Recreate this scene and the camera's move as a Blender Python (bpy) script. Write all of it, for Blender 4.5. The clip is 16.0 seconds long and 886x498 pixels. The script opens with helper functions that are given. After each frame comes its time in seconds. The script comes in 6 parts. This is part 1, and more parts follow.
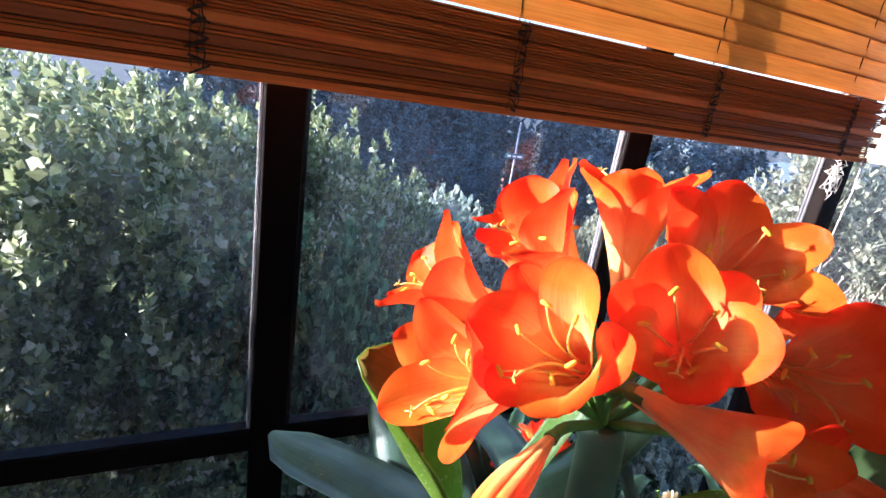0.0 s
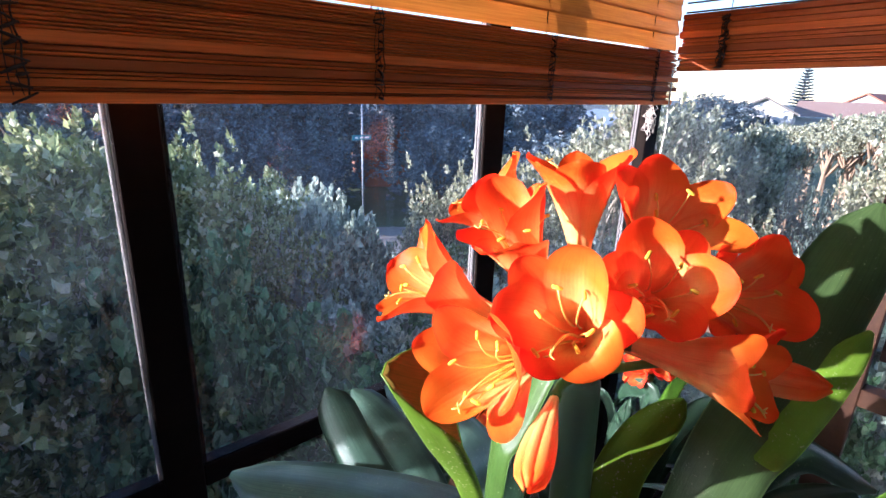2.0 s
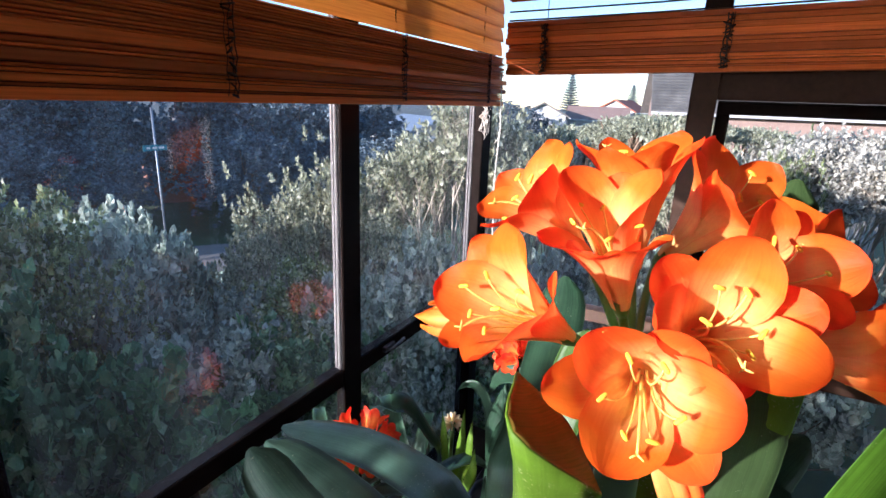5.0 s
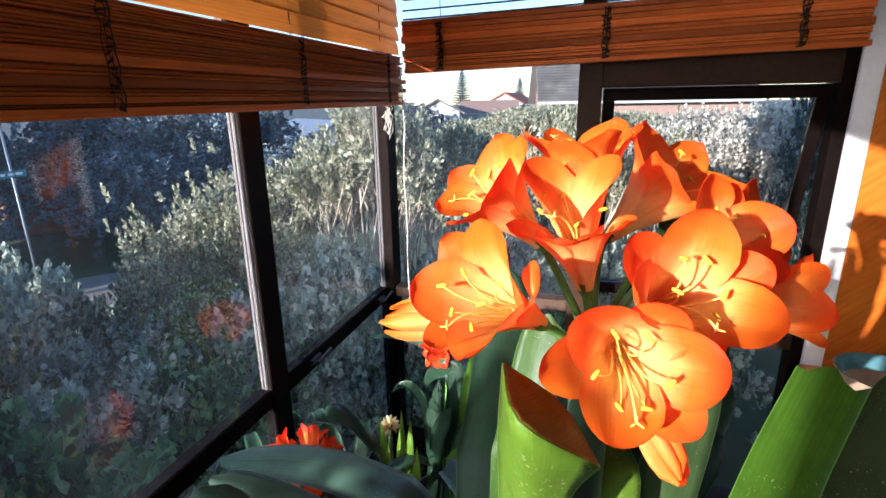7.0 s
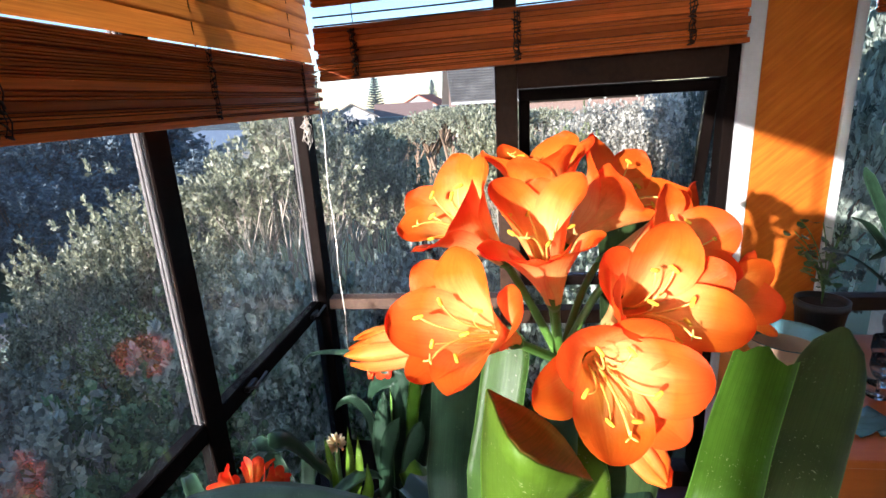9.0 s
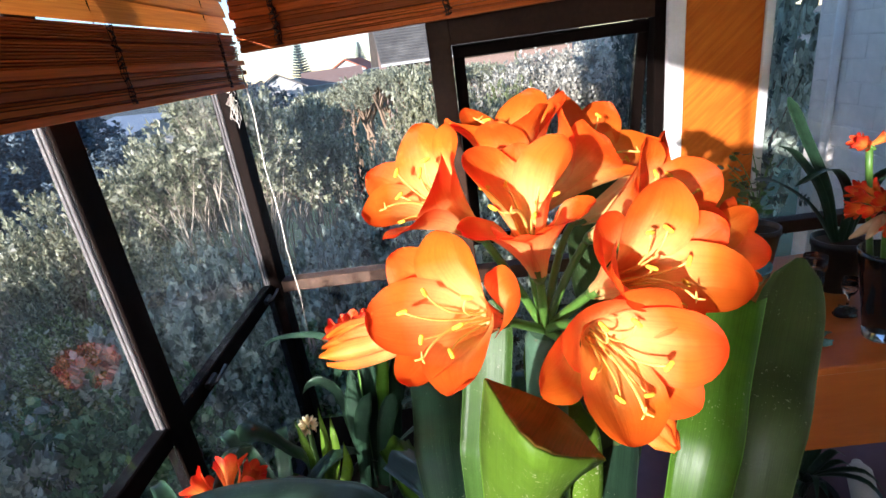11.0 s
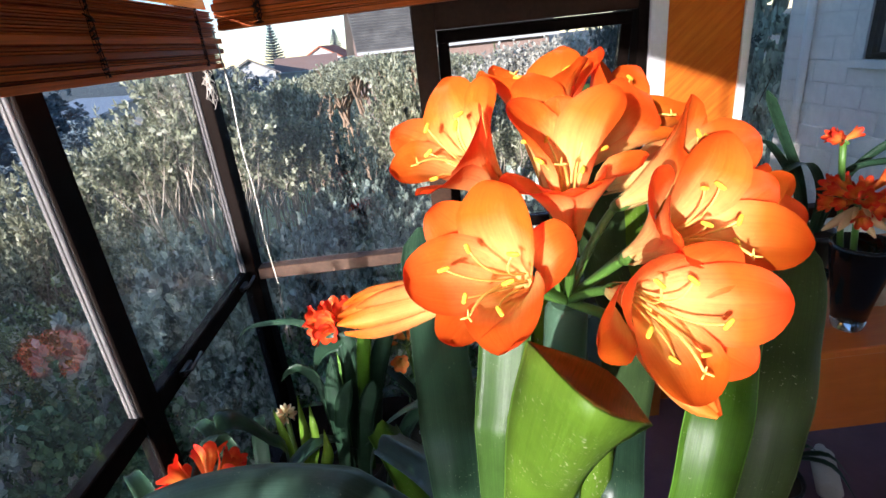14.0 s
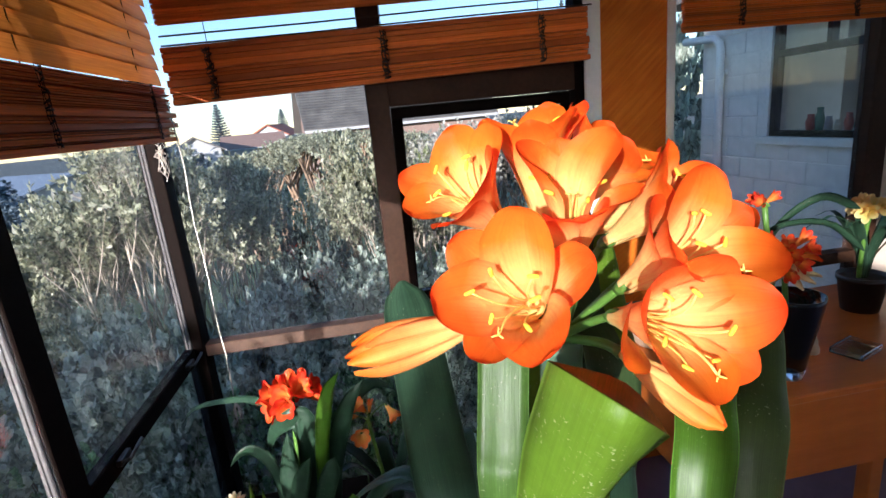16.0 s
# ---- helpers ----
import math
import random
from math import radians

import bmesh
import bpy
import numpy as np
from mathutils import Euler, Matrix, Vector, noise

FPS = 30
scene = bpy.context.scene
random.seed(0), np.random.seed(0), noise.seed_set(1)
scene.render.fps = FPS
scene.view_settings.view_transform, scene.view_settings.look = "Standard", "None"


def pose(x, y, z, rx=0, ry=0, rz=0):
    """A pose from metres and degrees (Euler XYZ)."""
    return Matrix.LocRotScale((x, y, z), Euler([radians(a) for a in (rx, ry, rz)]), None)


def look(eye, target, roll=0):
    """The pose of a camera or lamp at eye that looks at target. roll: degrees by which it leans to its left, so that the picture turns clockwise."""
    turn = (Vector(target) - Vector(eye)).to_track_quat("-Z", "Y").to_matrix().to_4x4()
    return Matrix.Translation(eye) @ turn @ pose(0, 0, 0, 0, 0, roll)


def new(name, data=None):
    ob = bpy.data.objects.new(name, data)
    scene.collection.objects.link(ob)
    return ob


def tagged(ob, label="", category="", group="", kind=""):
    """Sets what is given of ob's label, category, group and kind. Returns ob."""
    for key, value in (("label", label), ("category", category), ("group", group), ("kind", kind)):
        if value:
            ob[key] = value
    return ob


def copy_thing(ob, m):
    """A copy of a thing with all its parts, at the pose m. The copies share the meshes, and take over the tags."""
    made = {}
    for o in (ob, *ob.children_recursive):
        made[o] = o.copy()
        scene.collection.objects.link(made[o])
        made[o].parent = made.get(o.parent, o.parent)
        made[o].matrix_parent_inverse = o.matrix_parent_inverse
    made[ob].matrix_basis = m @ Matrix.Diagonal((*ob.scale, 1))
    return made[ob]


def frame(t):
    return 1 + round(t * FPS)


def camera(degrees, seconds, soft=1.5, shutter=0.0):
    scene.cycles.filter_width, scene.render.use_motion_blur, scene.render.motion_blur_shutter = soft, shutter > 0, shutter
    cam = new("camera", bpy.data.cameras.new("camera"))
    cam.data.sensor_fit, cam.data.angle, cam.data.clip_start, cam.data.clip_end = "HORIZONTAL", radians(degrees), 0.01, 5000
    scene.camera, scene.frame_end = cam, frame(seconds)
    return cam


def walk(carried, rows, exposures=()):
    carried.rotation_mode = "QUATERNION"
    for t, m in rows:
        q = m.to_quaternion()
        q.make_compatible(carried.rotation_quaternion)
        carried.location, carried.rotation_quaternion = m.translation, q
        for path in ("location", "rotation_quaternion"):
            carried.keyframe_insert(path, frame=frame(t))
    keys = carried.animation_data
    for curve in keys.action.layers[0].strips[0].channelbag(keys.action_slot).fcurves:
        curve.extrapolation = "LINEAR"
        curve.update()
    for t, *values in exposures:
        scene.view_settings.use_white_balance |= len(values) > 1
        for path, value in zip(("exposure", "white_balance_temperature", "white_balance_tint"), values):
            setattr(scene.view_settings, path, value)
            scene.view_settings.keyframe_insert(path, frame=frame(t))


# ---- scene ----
cam = camera(82.6, 16.0)
PATH = [
    (0, (0.558, 0.37, 1.708), (1.401, 2.09, 1.133), 8.8),
    (0.5, (0.546, 0.369, 1.71), (1.557, 1.991, 1.122), 6.7),
    (1, (0.521, 0.354, 1.723), (1.653, 1.892, 1.129), 3.5),
    (1.5, (0.515, 0.366, 1.723), (1.674, 1.878, 1.115), 2.1),
    (2, (0.494, 0.392, 1.721), (1.774, 1.808, 1.122), 2.2),
    (2.5, (0.477, 0.412, 1.713), (1.849, 1.752, 1.147), 2.6),
    (3, (0.471, 0.433, 1.706), (1.917, 1.706, 1.166), 2.6),
    (3.5, (0.465, 0.456, 1.702), (1.974, 1.654, 1.166), 2.4),
    (4, (0.487, 0.482, 1.687), (2.04, 1.623, 1.149), 2.7),
    (4.5, (0.483, 0.512, 1.698), (2.123, 1.51, 1.14), 2.2),
    (5, (0.462, 0.528, 1.702), (2.173, 1.404, 1.149), 2.3),
    (7.5, (0.45, 0.56, 1.702), (2.307, 1.056, 1.146), -0.7),
    (8, (0.446, 0.563, 1.704), (2.311, 1.026, 1.148), -0.1),
    (8.5, (0.441, 0.57, 1.722), (2.318, 0.99, 1.176), -3.7),
    (9, (0.457, 0.58, 1.713), (2.361, 0.84, 1.16), -3.4),
    (11.5, (0.483, 0.6, 1.716), (2.341, 0.633, 0.977), -8.4),
    (12, (0.485, 0.607, 1.704), (2.337, 0.579, 0.951), -7.4),
    (12.5, (0.484, 0.61, 1.699), (2.336, 0.578, 0.945), -6.8),
    (13, (0.483, 0.613, 1.701), (2.336, 0.583, 0.948), -6.7),
    (13.5, (0.486, 0.616, 1.703), (2.338, 0.588, 0.948), -6.6),
    (14, (0.489, 0.625, 1.7), (2.344, 0.596, 0.952), -6.2),
    (14.5, (0.477, 0.628, 1.706), (2.357, 0.536, 1.028), -5.1),
    (15, (0.456, 0.647, 1.716), (2.361, 0.437, 1.146), -5.2),
    (15.5, (0.474, 0.649, 1.696), (2.386, 0.389, 1.172), -6.3),
    (16, (0.475, 0.659, 1.689), (2.394, 0.396, 1.19), -5.7),
]
EXPOSURE = [(0, 2.14, 5300, 23), (2, 2.00, 5350, 25), (3.5, 1.77, 5350, 24), (5, 1.50, 5400, 21), (9, 1.45, 5600, 17), (12.5, 1.27, 5600, 18), (16, 1.12, 5550, 17)]
walk(cam, [(t, look(eye, target, roll)) for t, eye, target, roll in PATH], EXPOSURE)

# ---- world and sun ----
SUN = Vector((-0.866, 0.473, 0.189)).normalized()      # the way to the low sun
sky_world = bpy.data.worlds.new("sky")
scene.world = sky_world
sky_world.use_nodes = True
wn = sky_world.node_tree
sky = wn.nodes.new("ShaderNodeTexSky")
sky.sky_type, sky.sun_disc = "NISHITA", False
sky.sun_elevation, sky.sun_rotation = math.asin(SUN.z), math.atan2(SUN.x, SUN.y)
sky.air_density, sky.dust_density, sky.ozone_density, sky.altitude = 1.0, 0.0, 2.2, 20
wn.links.new(sky.outputs[0], wn.nodes["Background"].inputs[0])
wn.nodes["Background"].inputs[1].default_value = 0.125
sun = new("sun", bpy.data.lights.new("sun", "SUN"))
sun.data.energy, sun.data.angle, sun.data.color = 4.4, radians(0.6), (1.0, 0.89, 0.74)
sun.matrix_world = look(SUN * 20, (0, 0, 0))


# ---- materials ----
def material(name):
    m = bpy.data.materials.new(name)
    m.use_nodes = True
    return m, m.node_tree.nodes, m.node_tree.links, m.node_tree.nodes["Principled BSDF"]


def mix_colour(n, l, fac, a, b, mode="MIX"):
    """A colour mix; fac, a and b are sockets or values."""
    x = n.new("ShaderNodeMix")
    x.data_type, x.blend_type = "RGBA", mode
    for i, v in ((0, fac), (6, a), (7, b)):
        if isinstance(v, bpy.types.NodeSocket):
            l.new(v, x.inputs[i])
        else:
            x.inputs[i].default_value = v if i == 0 else (*v, 1)
    return x.outputs[2]


def noise_node(n, l, scale, detail=4, stretch=(1, 1, 1), coord="Object", rough=0.6):
    tc, mp, nz = n.new("ShaderNodeTexCoord"), n.new("ShaderNodeMapping"), n.new("ShaderNodeTexNoise")
    mp.inputs["Scale"].default_value = stretch
    nz.inputs["Scale"].default_value, nz.inputs["Detail"].default_value = scale, detail
    nz.inputs["Roughness"].default_value = rough
    l.new(tc.outputs[coord], mp.inputs[0])
    l.new(mp.outputs[0], nz.inputs[0])
    return nz.outputs[0]


def ramp(n, l, src, stops):
    r = n.new("ShaderNodeValToRGB")
    while len(r.color_ramp.elements) < len(stops):
        r.color_ramp.elements.new(0.5)
    for e, (p, c) in zip(r.color_ramp.elements, stops):
        e.position, e.color = p, (*c, 1)
    l.new(src, r.inputs[0])
    return r.outputs[0]


def bump(n, l, bsdf, height, strength=0.3, distance=0.002):
    b = n.new("ShaderNodeBump")
    b.inputs["Strength"].default_value, b.inputs["Distance"].default_value = strength, distance
    l.new(height, b.inputs["Height"])
    l.new(b.outputs[0], bsdf.inputs["Normal"])


def plain(name, colour, rough=0.5, metal=0.0, scale=30, spread=0.25, bumps=0.15, stretch=(1, 1, 1), dark=None):
    """A surface with two scales of variation round one base colour."""
    m, n, l, b = material(name)
    dark = dark or tuple(c * (1 - spread) for c in colour)
    light = tuple(min(1, c * (1 + spread * 0.6)) for c in colour)
    fine = noise_node(n, l, scale * 5, 5, stretch)
    c = ramp(n, l, noise_node(n, l, scale, 4, stretch), [(0.3, dark), (0.7, light)])
    c = mix_colour(n, l, fine, c, tuple(x * 0.8 for x in colour))
    l.new(c, b.inputs["Base Color"])
    b.inputs["Roughness"].default_value, b.inputs["Metallic"].default_value = rough, metal
    bump(n, l, b, fine, bumps)
    return m


def wood(name, dark, light, rough=0.45, stretch=(1, 12, 12), scale=4, gloss=0.5):
    m, n, l, b = material(name)
    grain = noise_node(n, l, scale, 6, stretch, rough=0.65)
    c = ramp(n, l, grain, [(0.3, dark), (0.55, tuple((a + q) / 2 for a, q in zip(dark, light))), (0.75, light)])
    blot = noise_node(n, l, 3, 3)
    c = mix_colour(n, l, 0.35, c, ramp(n, l, blot, [(0.35, dark), (0.65, light)]))
    l.new(c, b.inputs["Base Color"])
    b.inputs["Roughness"].default_value = rough
    b.inputs["Specular IOR Level"].default_value = gloss
    bump(n, l, b, grain, 0.25)
    return m


def leafy(name, top, under, rough=0.35, glow=0.25):
    """Leaf: two-toned by noise and by piece, lets some light through. The piece tones also stand for shaded gaps and
    glints.
    """
    m, n, l, b = material(name)
    tone = n.new("ShaderNodeNewGeometry").outputs["Random Per Island"]
    # darkest pieces imitate shaded gaps, palest ones glints
    c = ramp(n, l, tone, [(0.0, tuple(x * 0.32 for x in top)), (0.45, tuple(x * 0.85 for x in top)), (0.78, tuple(x * 1.40 for x in top)), (0.95, under)])
    fine = noise_node(n, l, 60, 4)
    c = mix_colour(n, l, ramp(n, l, fine, [(0.35, (0, 0, 0)), (0.75, (0.5, 0.5, 0.5))]), c, tuple(x * 0.5 for x in top))
    l.new(c, b.inputs["Base Color"])
    b.inputs["Roughness"].default_value = rough
    tr, mx, out = n.new("ShaderNodeBsdfTranslucent"), n.new("ShaderNodeMixShader"), n["Material Output"]
    l.new(c, tr.inputs[0])
    mx.inputs[0].default_value = glow
    l.new(b.outputs[0], mx.inputs[1])
    l.new(tr.outputs[0], mx.inputs[2])
    l.new(mx.outputs[0], out.inputs[0])
    return m


def strap_leaf_material(name, base, light, rough=0.28, glow=0.12, dust=0.0):
    """Thick glossy strap leaf with fine veins along its length and pale flecks of dust."""
    m, n, l, b = material(name)
    uv, sep, wv = n.new("ShaderNodeUVMap"), n.new("ShaderNodeSeparateXYZ"), n.new("ShaderNodeTexNoise")
    mp = n.new("ShaderNodeMapping")
    mp.inputs["Scale"].default_value = (60, 1.5, 1)
    l.new(uv.outputs[0], mp.inputs[0])
    l.new(mp.outputs[0], wv.inputs[0])
    wv.inputs["Scale"].default_value, wv.inputs["Detail"].default_value = 1.0, 3
    c = ramp(n, l, wv.outputs[0], [(0.3, base), (0.7, light)])
    blot = noise_node(n, l, 25, 4)
    c = mix_colour(n, l, ramp(n, l, blot, [(0.4, (0, 0, 0)), (0.7, (0.6, 0.6, 0.6))]), c, tuple(x * 0.6 for x in base))
    fleck, patch = noise_node(n, l, 420, 2), noise_node(n, l, 22, 3)
    spots, where = ramp(n, l, fleck, [(0.66 - dust * 0.04, (0, 0, 0)), (0.70 - dust * 0.04, (0.45 + 0.4 * dust,) * 3)]), ramp(n, l, patch, [(0.50, (0.05, 0.05, 0.05)), (0.62, (1, 1, 1))])
    c = mix_colour(n, l, mix_colour(n, l, 1.0, spots, where, "MULTIPLY"), c, (0.50, 0.50, 0.36))
    l.new(uv.outputs[0], sep.inputs[0])
    mid, away = n.new("ShaderNodeMath"), n.new("ShaderNodeMath")
    mid.operation, away.operation = "SUBTRACT", "ABSOLUTE"
    mid.inputs[1].default_value = 0.5
    l.new(sep.outputs[0], mid.inputs[0])
    l.new(mid.outputs[0], away.inputs[0])
    c = mix_colour(n, l, ramp(n, l, away.outputs[0], [(0.476, (0, 0, 0)), (0.492, (0.7, 0.7, 0.7))]), c, tuple(min(1, x * 2.0 + 0.03) for x in light))
    l.new(c, b.inputs["Base Color"])
    b.inputs["Roughness"].default_value = rough
    b.inputs["Specular IOR Level"].default_value = 0.24
    bump(n, l, b, wv.outputs[0], 0.24, 0.001)
    tr, mx = n.new("ShaderNodeBsdfTranslucent"), n.new("ShaderNodeMixShader")
    l.new(c, tr.inputs[0])
    mx.inputs[0].default_value = glow
    l.new(b.outputs[0], mx.inputs[1])
    l.new(tr.outputs[0], mx.inputs[2])
    l.new(mx.outputs[0], n["Material Output"].inputs[0])
    return m


def tepal_material(name, throat, middle, tip, glow=0.38):
    m, n, l, b = material(name)
    uv, sep = n.new("ShaderNodeUVMap"), n.new("ShaderNodeSeparateXYZ")
    l.new(uv.outputs[0], sep.inputs[0])
    c = ramp(n, l, sep.outputs[1], [(0.0, (0.90, 0.88, 0.40)), (0.14, tuple(min(0.97, x * 1.12 + 0.04) for x in throat)), (0.48, throat), (0.76, middle), (1.0, tip)])
    mid, away, rib = n.new("ShaderNodeMath"), n.new("ShaderNodeMath"), n.new("ShaderNodeMath")
    mid.operation, away.operation, rib.operation = "SUBTRACT", "ABSOLUTE", "MULTIPLY"
    mid.inputs[1].default_value = 0.5
    l.new(sep.outputs[0], mid.inputs[0])
    l.new(mid.outputs[0], away.inputs[0])
    l.new(ramp(n, l, away.outputs[0], [(0.0, (1, 1, 1)), (0.22, (0, 0, 0))]), rib.inputs[0])
    l.new(ramp(n, l, sep.outputs[1], [(0.3, (0.9, 0.9, 0.9)), (0.85, (0, 0, 0))]), rib.inputs[1])
    c = mix_colour(n, l, rib.outputs[0], c, tuple(min(1, x * 1.05) for x in throat))
    c = mix_colour(n, l, ramp(n, l, away.outputs[0], [(0.42, (0, 0, 0)), (0.5, (0.35, 0.35, 0.35))]), c, (tip[0] * 0.95, tip[1] * 0.7, tip[2]))
    vein, mp = n.new("ShaderNodeTexNoise"), n.new("ShaderNodeMapping")
    mp.inputs["Scale"].default_value = (26, 1.2, 1)
    vein.inputs["Scale"].default_value, vein.inputs["Detail"].default_value = 1.0, 4
    l.new(uv.outputs[0], mp.inputs[0])
    l.new(mp.outputs[0], vein.inputs[0])
    c = mix_colour(n, l, ramp(n, l, vein.outputs[0], [(0.35, (0.20, 0.20, 0.20)), (0.6, (0, 0, 0))]), c, tuple(x * 0.85 for x in tip))
    blot = noise_node(n, l, 45, 4)
    c = mix_colour(n, l, ramp(n, l, blot, [(0.35, (0, 0, 0)), (0.7, (0.35, 0.35, 0.35))]), c, tip)
    hs, oi, ma = n.new("ShaderNodeHueSaturation"), n.new("ShaderNodeObjectInfo"), n.new("ShaderNodeMapRange")
    ma.inputs[3].default_value, ma.inputs[4].default_value = 0.494, 0.508
    l.new(oi.outputs["Random"], ma.inputs[0])
    l.new(ma.outputs[0], hs.inputs["Hue"])
    l.new(c, hs.inputs["Color"])
    c = hs.outputs[0]
    l.new(c, b.inputs["Base Color"])
    b.inputs["Roughness"].default_value = 0.45
    b.inputs["Specular IOR Level"].default_value = 0.12
    bump(n, l, b, vein.outputs[0], 0.28, 0.0010)
    tr, mx = n.new("ShaderNodeBsdfTranslucent"), n.new("ShaderNodeMixShader")
    l.new(mix_colour(n, l, 1.0, c, (1.0, 0.30, 0.20), "MULTIPLY"), tr.inputs[0])
    mx.inputs[0].default_value = glow
    l.new(b.outputs[0], mx.inputs[1])
    l.new(tr.outputs[0], mx.inputs[2])
    l.new(mx.outputs[0], n["Material Output"].inputs[0])
    return m


def pane_material():
    """Window glass under a film of dust and salt, smeared in streaks, that scatters the low sun."""
    m, n, l, b = material("window glass")
    gl, df, fw, mx, mf = (n.new("ShaderNodeBsdfGlass"), n.new("ShaderNodeBsdfDiffuse"), n.new("ShaderNodeBsdfTranslucent"), n.new("ShaderNodeMixShader"), n.new("ShaderNodeMixShader"))
    gl.inputs["Roughness"].default_value, gl.inputs["IOR"].default_value = 0.0, 1.30
    # the dust colour is tinted blue to stand for haze in the panes
    df.inputs[0].default_value = fw.inputs[0].default_value = (0.66, 0.77, 0.93, 1)
    mf.inputs[0].default_value = 0.5
    l.new(df.outputs[0], mf.inputs[1])
    l.new(fw.outputs[0], mf.inputs[2])
    dust, smear = noise_node(n, l, 2.2, 6, rough=0.7), noise_node(n, l, 5, 4, (1.0, 1.0, 0.25))
    film = mix_colour(n, l, 0.45, ramp(n, l, dust, [(0.3, (0.003, 0.003, 0.003)), (0.75, (0.015, 0.015, 0.015))]), ramp(n, l, smear, [(0.42, (0.002, 0.002, 0.002)), (0.70, (0.019, 0.019, 0.019))]))
    l.new(film, mx.inputs[0])
    l.new(gl.outputs[0], mx.inputs[1])
    l.new(mf.outputs[0], mx.inputs[2])
    l.new(mx.outputs[0], n["Material Output"].inputs[0])
    return m


def slat_material(name, base, light, glow):
    m, n, l, b = material(name)
    grain = noise_node(n, l, 6, 5, (1, 40, 40))
    c = ramp(n, l, grain, [(0.3, base), (0.7, light)])
    oi, hs, ma = n.new("ShaderNodeObjectInfo"), n.new("ShaderNodeHueSaturation"), n.new("ShaderNodeMapRange")
    ma.inputs[3].default_value, ma.inputs[4].default_value = 0.78, 1.2
    l.new(oi.outputs["Random"], ma.inputs[0])
    l.new(ma.outputs[0], hs.inputs["Value"])
    l.new(c, hs.inputs["Color"])
    l.new(hs.outputs[0], b.inputs["Base Color"])
    b.inputs["Specular IOR Level"].default_value = 0.15
    b.inputs["Roughness"].default_value = 0.5
    tr, mx = n.new("ShaderNodeBsdfTranslucent"), n.new("ShaderNodeMixShader")
    l.new(hs.outputs[0], tr.inputs[0])
    mx.inputs[0].default_value = glow
    l.new(b.outputs[0], mx.inputs[1])
    l.new(tr.outputs[0], mx.inputs[2])
    l.new(mx.outputs[0], n["Material Output"].inputs[0])
    return m


TEPAL = tepal_material("orange tepal", (0.97, 0.83, 0.27), (0.91, 0.240, 0.014), (0.87, 0.084, 0.004), 0.44)
TEPAL_FAR = tepal_material("red orange tepal", (0.85, 0.35, 0.05), (0.80, 0.09, 0.02), (0.75, 0.05, 0.015))
TEPAL_PALE = tepal_material("cream tepal", (0.8, 0.75, 0.3), (0.8, 0.76, 0.45), (0.8, 0.78, 0.55))
TEPAL_YELLOW = tepal_material("pale yellow tepal", (0.85, 0.72, 0.16), (0.85, 0.76, 0.26), (0.85, 0.78, 0.34))
TEPAL_PEACH = tepal_material("peach tepal", (0.9, 0.62, 0.15), (0.9, 0.34, 0.08), (0.9, 0.29, 0.07))
POLLEN = plain("yellow pollen", (0.88, 0.58, 0.03), 0.9, scale=300)
FILAMENT = plain("pale yellow filament", (0.94, 0.66, 0.14), 0.45, scale=200)
STALK = plain("green stalk", (0.09, 0.20, 0.03), 0.4, scale=60)
# leaf tones differ partly to hold sun, shade and blue sky sheen
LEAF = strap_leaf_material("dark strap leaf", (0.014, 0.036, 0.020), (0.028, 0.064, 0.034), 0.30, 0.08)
LEAF_SHEEN = strap_leaf_material("sky-sheen strap leaf", (0.036, 0.078, 0.056), (0.070, 0.130, 0.092), 0.33, 0.08)
LEAF_SUNLIT = strap_leaf_material("sunlit green strap leaf", (0.042, 0.108, 0.007), (0.070, 0.160, 0.012), 0.30, 0.3)
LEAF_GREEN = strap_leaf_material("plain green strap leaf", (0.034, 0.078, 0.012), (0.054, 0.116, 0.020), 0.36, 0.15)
LEAF_SHADED = strap_leaf_material("shaded strap leaf", (0.026, 0.042, 0.012), (0.044, 0.066, 0.018), 0.48, 0.1)
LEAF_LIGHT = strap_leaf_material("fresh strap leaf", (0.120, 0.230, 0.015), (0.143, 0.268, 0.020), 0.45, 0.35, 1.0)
LEAF_DRY = strap_leaf_material("scorched strap leaf", (0.25, 0.20, 0.026), (0.42, 0.23, 0.036), 0.5, 0.35)
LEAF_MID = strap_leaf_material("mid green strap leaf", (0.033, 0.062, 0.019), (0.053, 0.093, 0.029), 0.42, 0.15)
GLASS = pane_material()
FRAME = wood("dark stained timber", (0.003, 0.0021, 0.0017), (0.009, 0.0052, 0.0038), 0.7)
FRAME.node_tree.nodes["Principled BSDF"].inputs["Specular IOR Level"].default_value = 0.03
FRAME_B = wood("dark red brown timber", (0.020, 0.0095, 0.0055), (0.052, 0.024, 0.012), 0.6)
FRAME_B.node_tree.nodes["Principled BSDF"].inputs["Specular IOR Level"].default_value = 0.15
# one brown for the whole rail, paler than the wall timber
RAIL = wood("paler brown timber", (0.034, 0.015, 0.007), (0.085, 0.040, 0.018), 0.7)
BAMBOO = slat_material("red brown bamboo", (0.55, 0.110, 0.015), (0.84, 0.210, 0.032), 0.06)
BAMBOO_DARK = slat_material("dark bamboo", (0.32, 0.068, 0.012), (0.48, 0.115, 0.022), 0.04)
SLAT = slat_material("honey timber slat", (0.36, 0.120, 0.013), (0.54, 0.200, 0.026), 0.22)
CORD = plain("brown cord", (0.045, 0.020, 0.010), 0.9, scale=300)
WHITE = plain("white paint", (0.78, 0.77, 0.74), 0.45, scale=12, spread=0.08)
PLY = wood("orange varnished plywood", (0.36, 0.066, 0.005), (0.68, 0.195, 0.016), 0.40, (3, 30, 2), 2.5, 0.12)
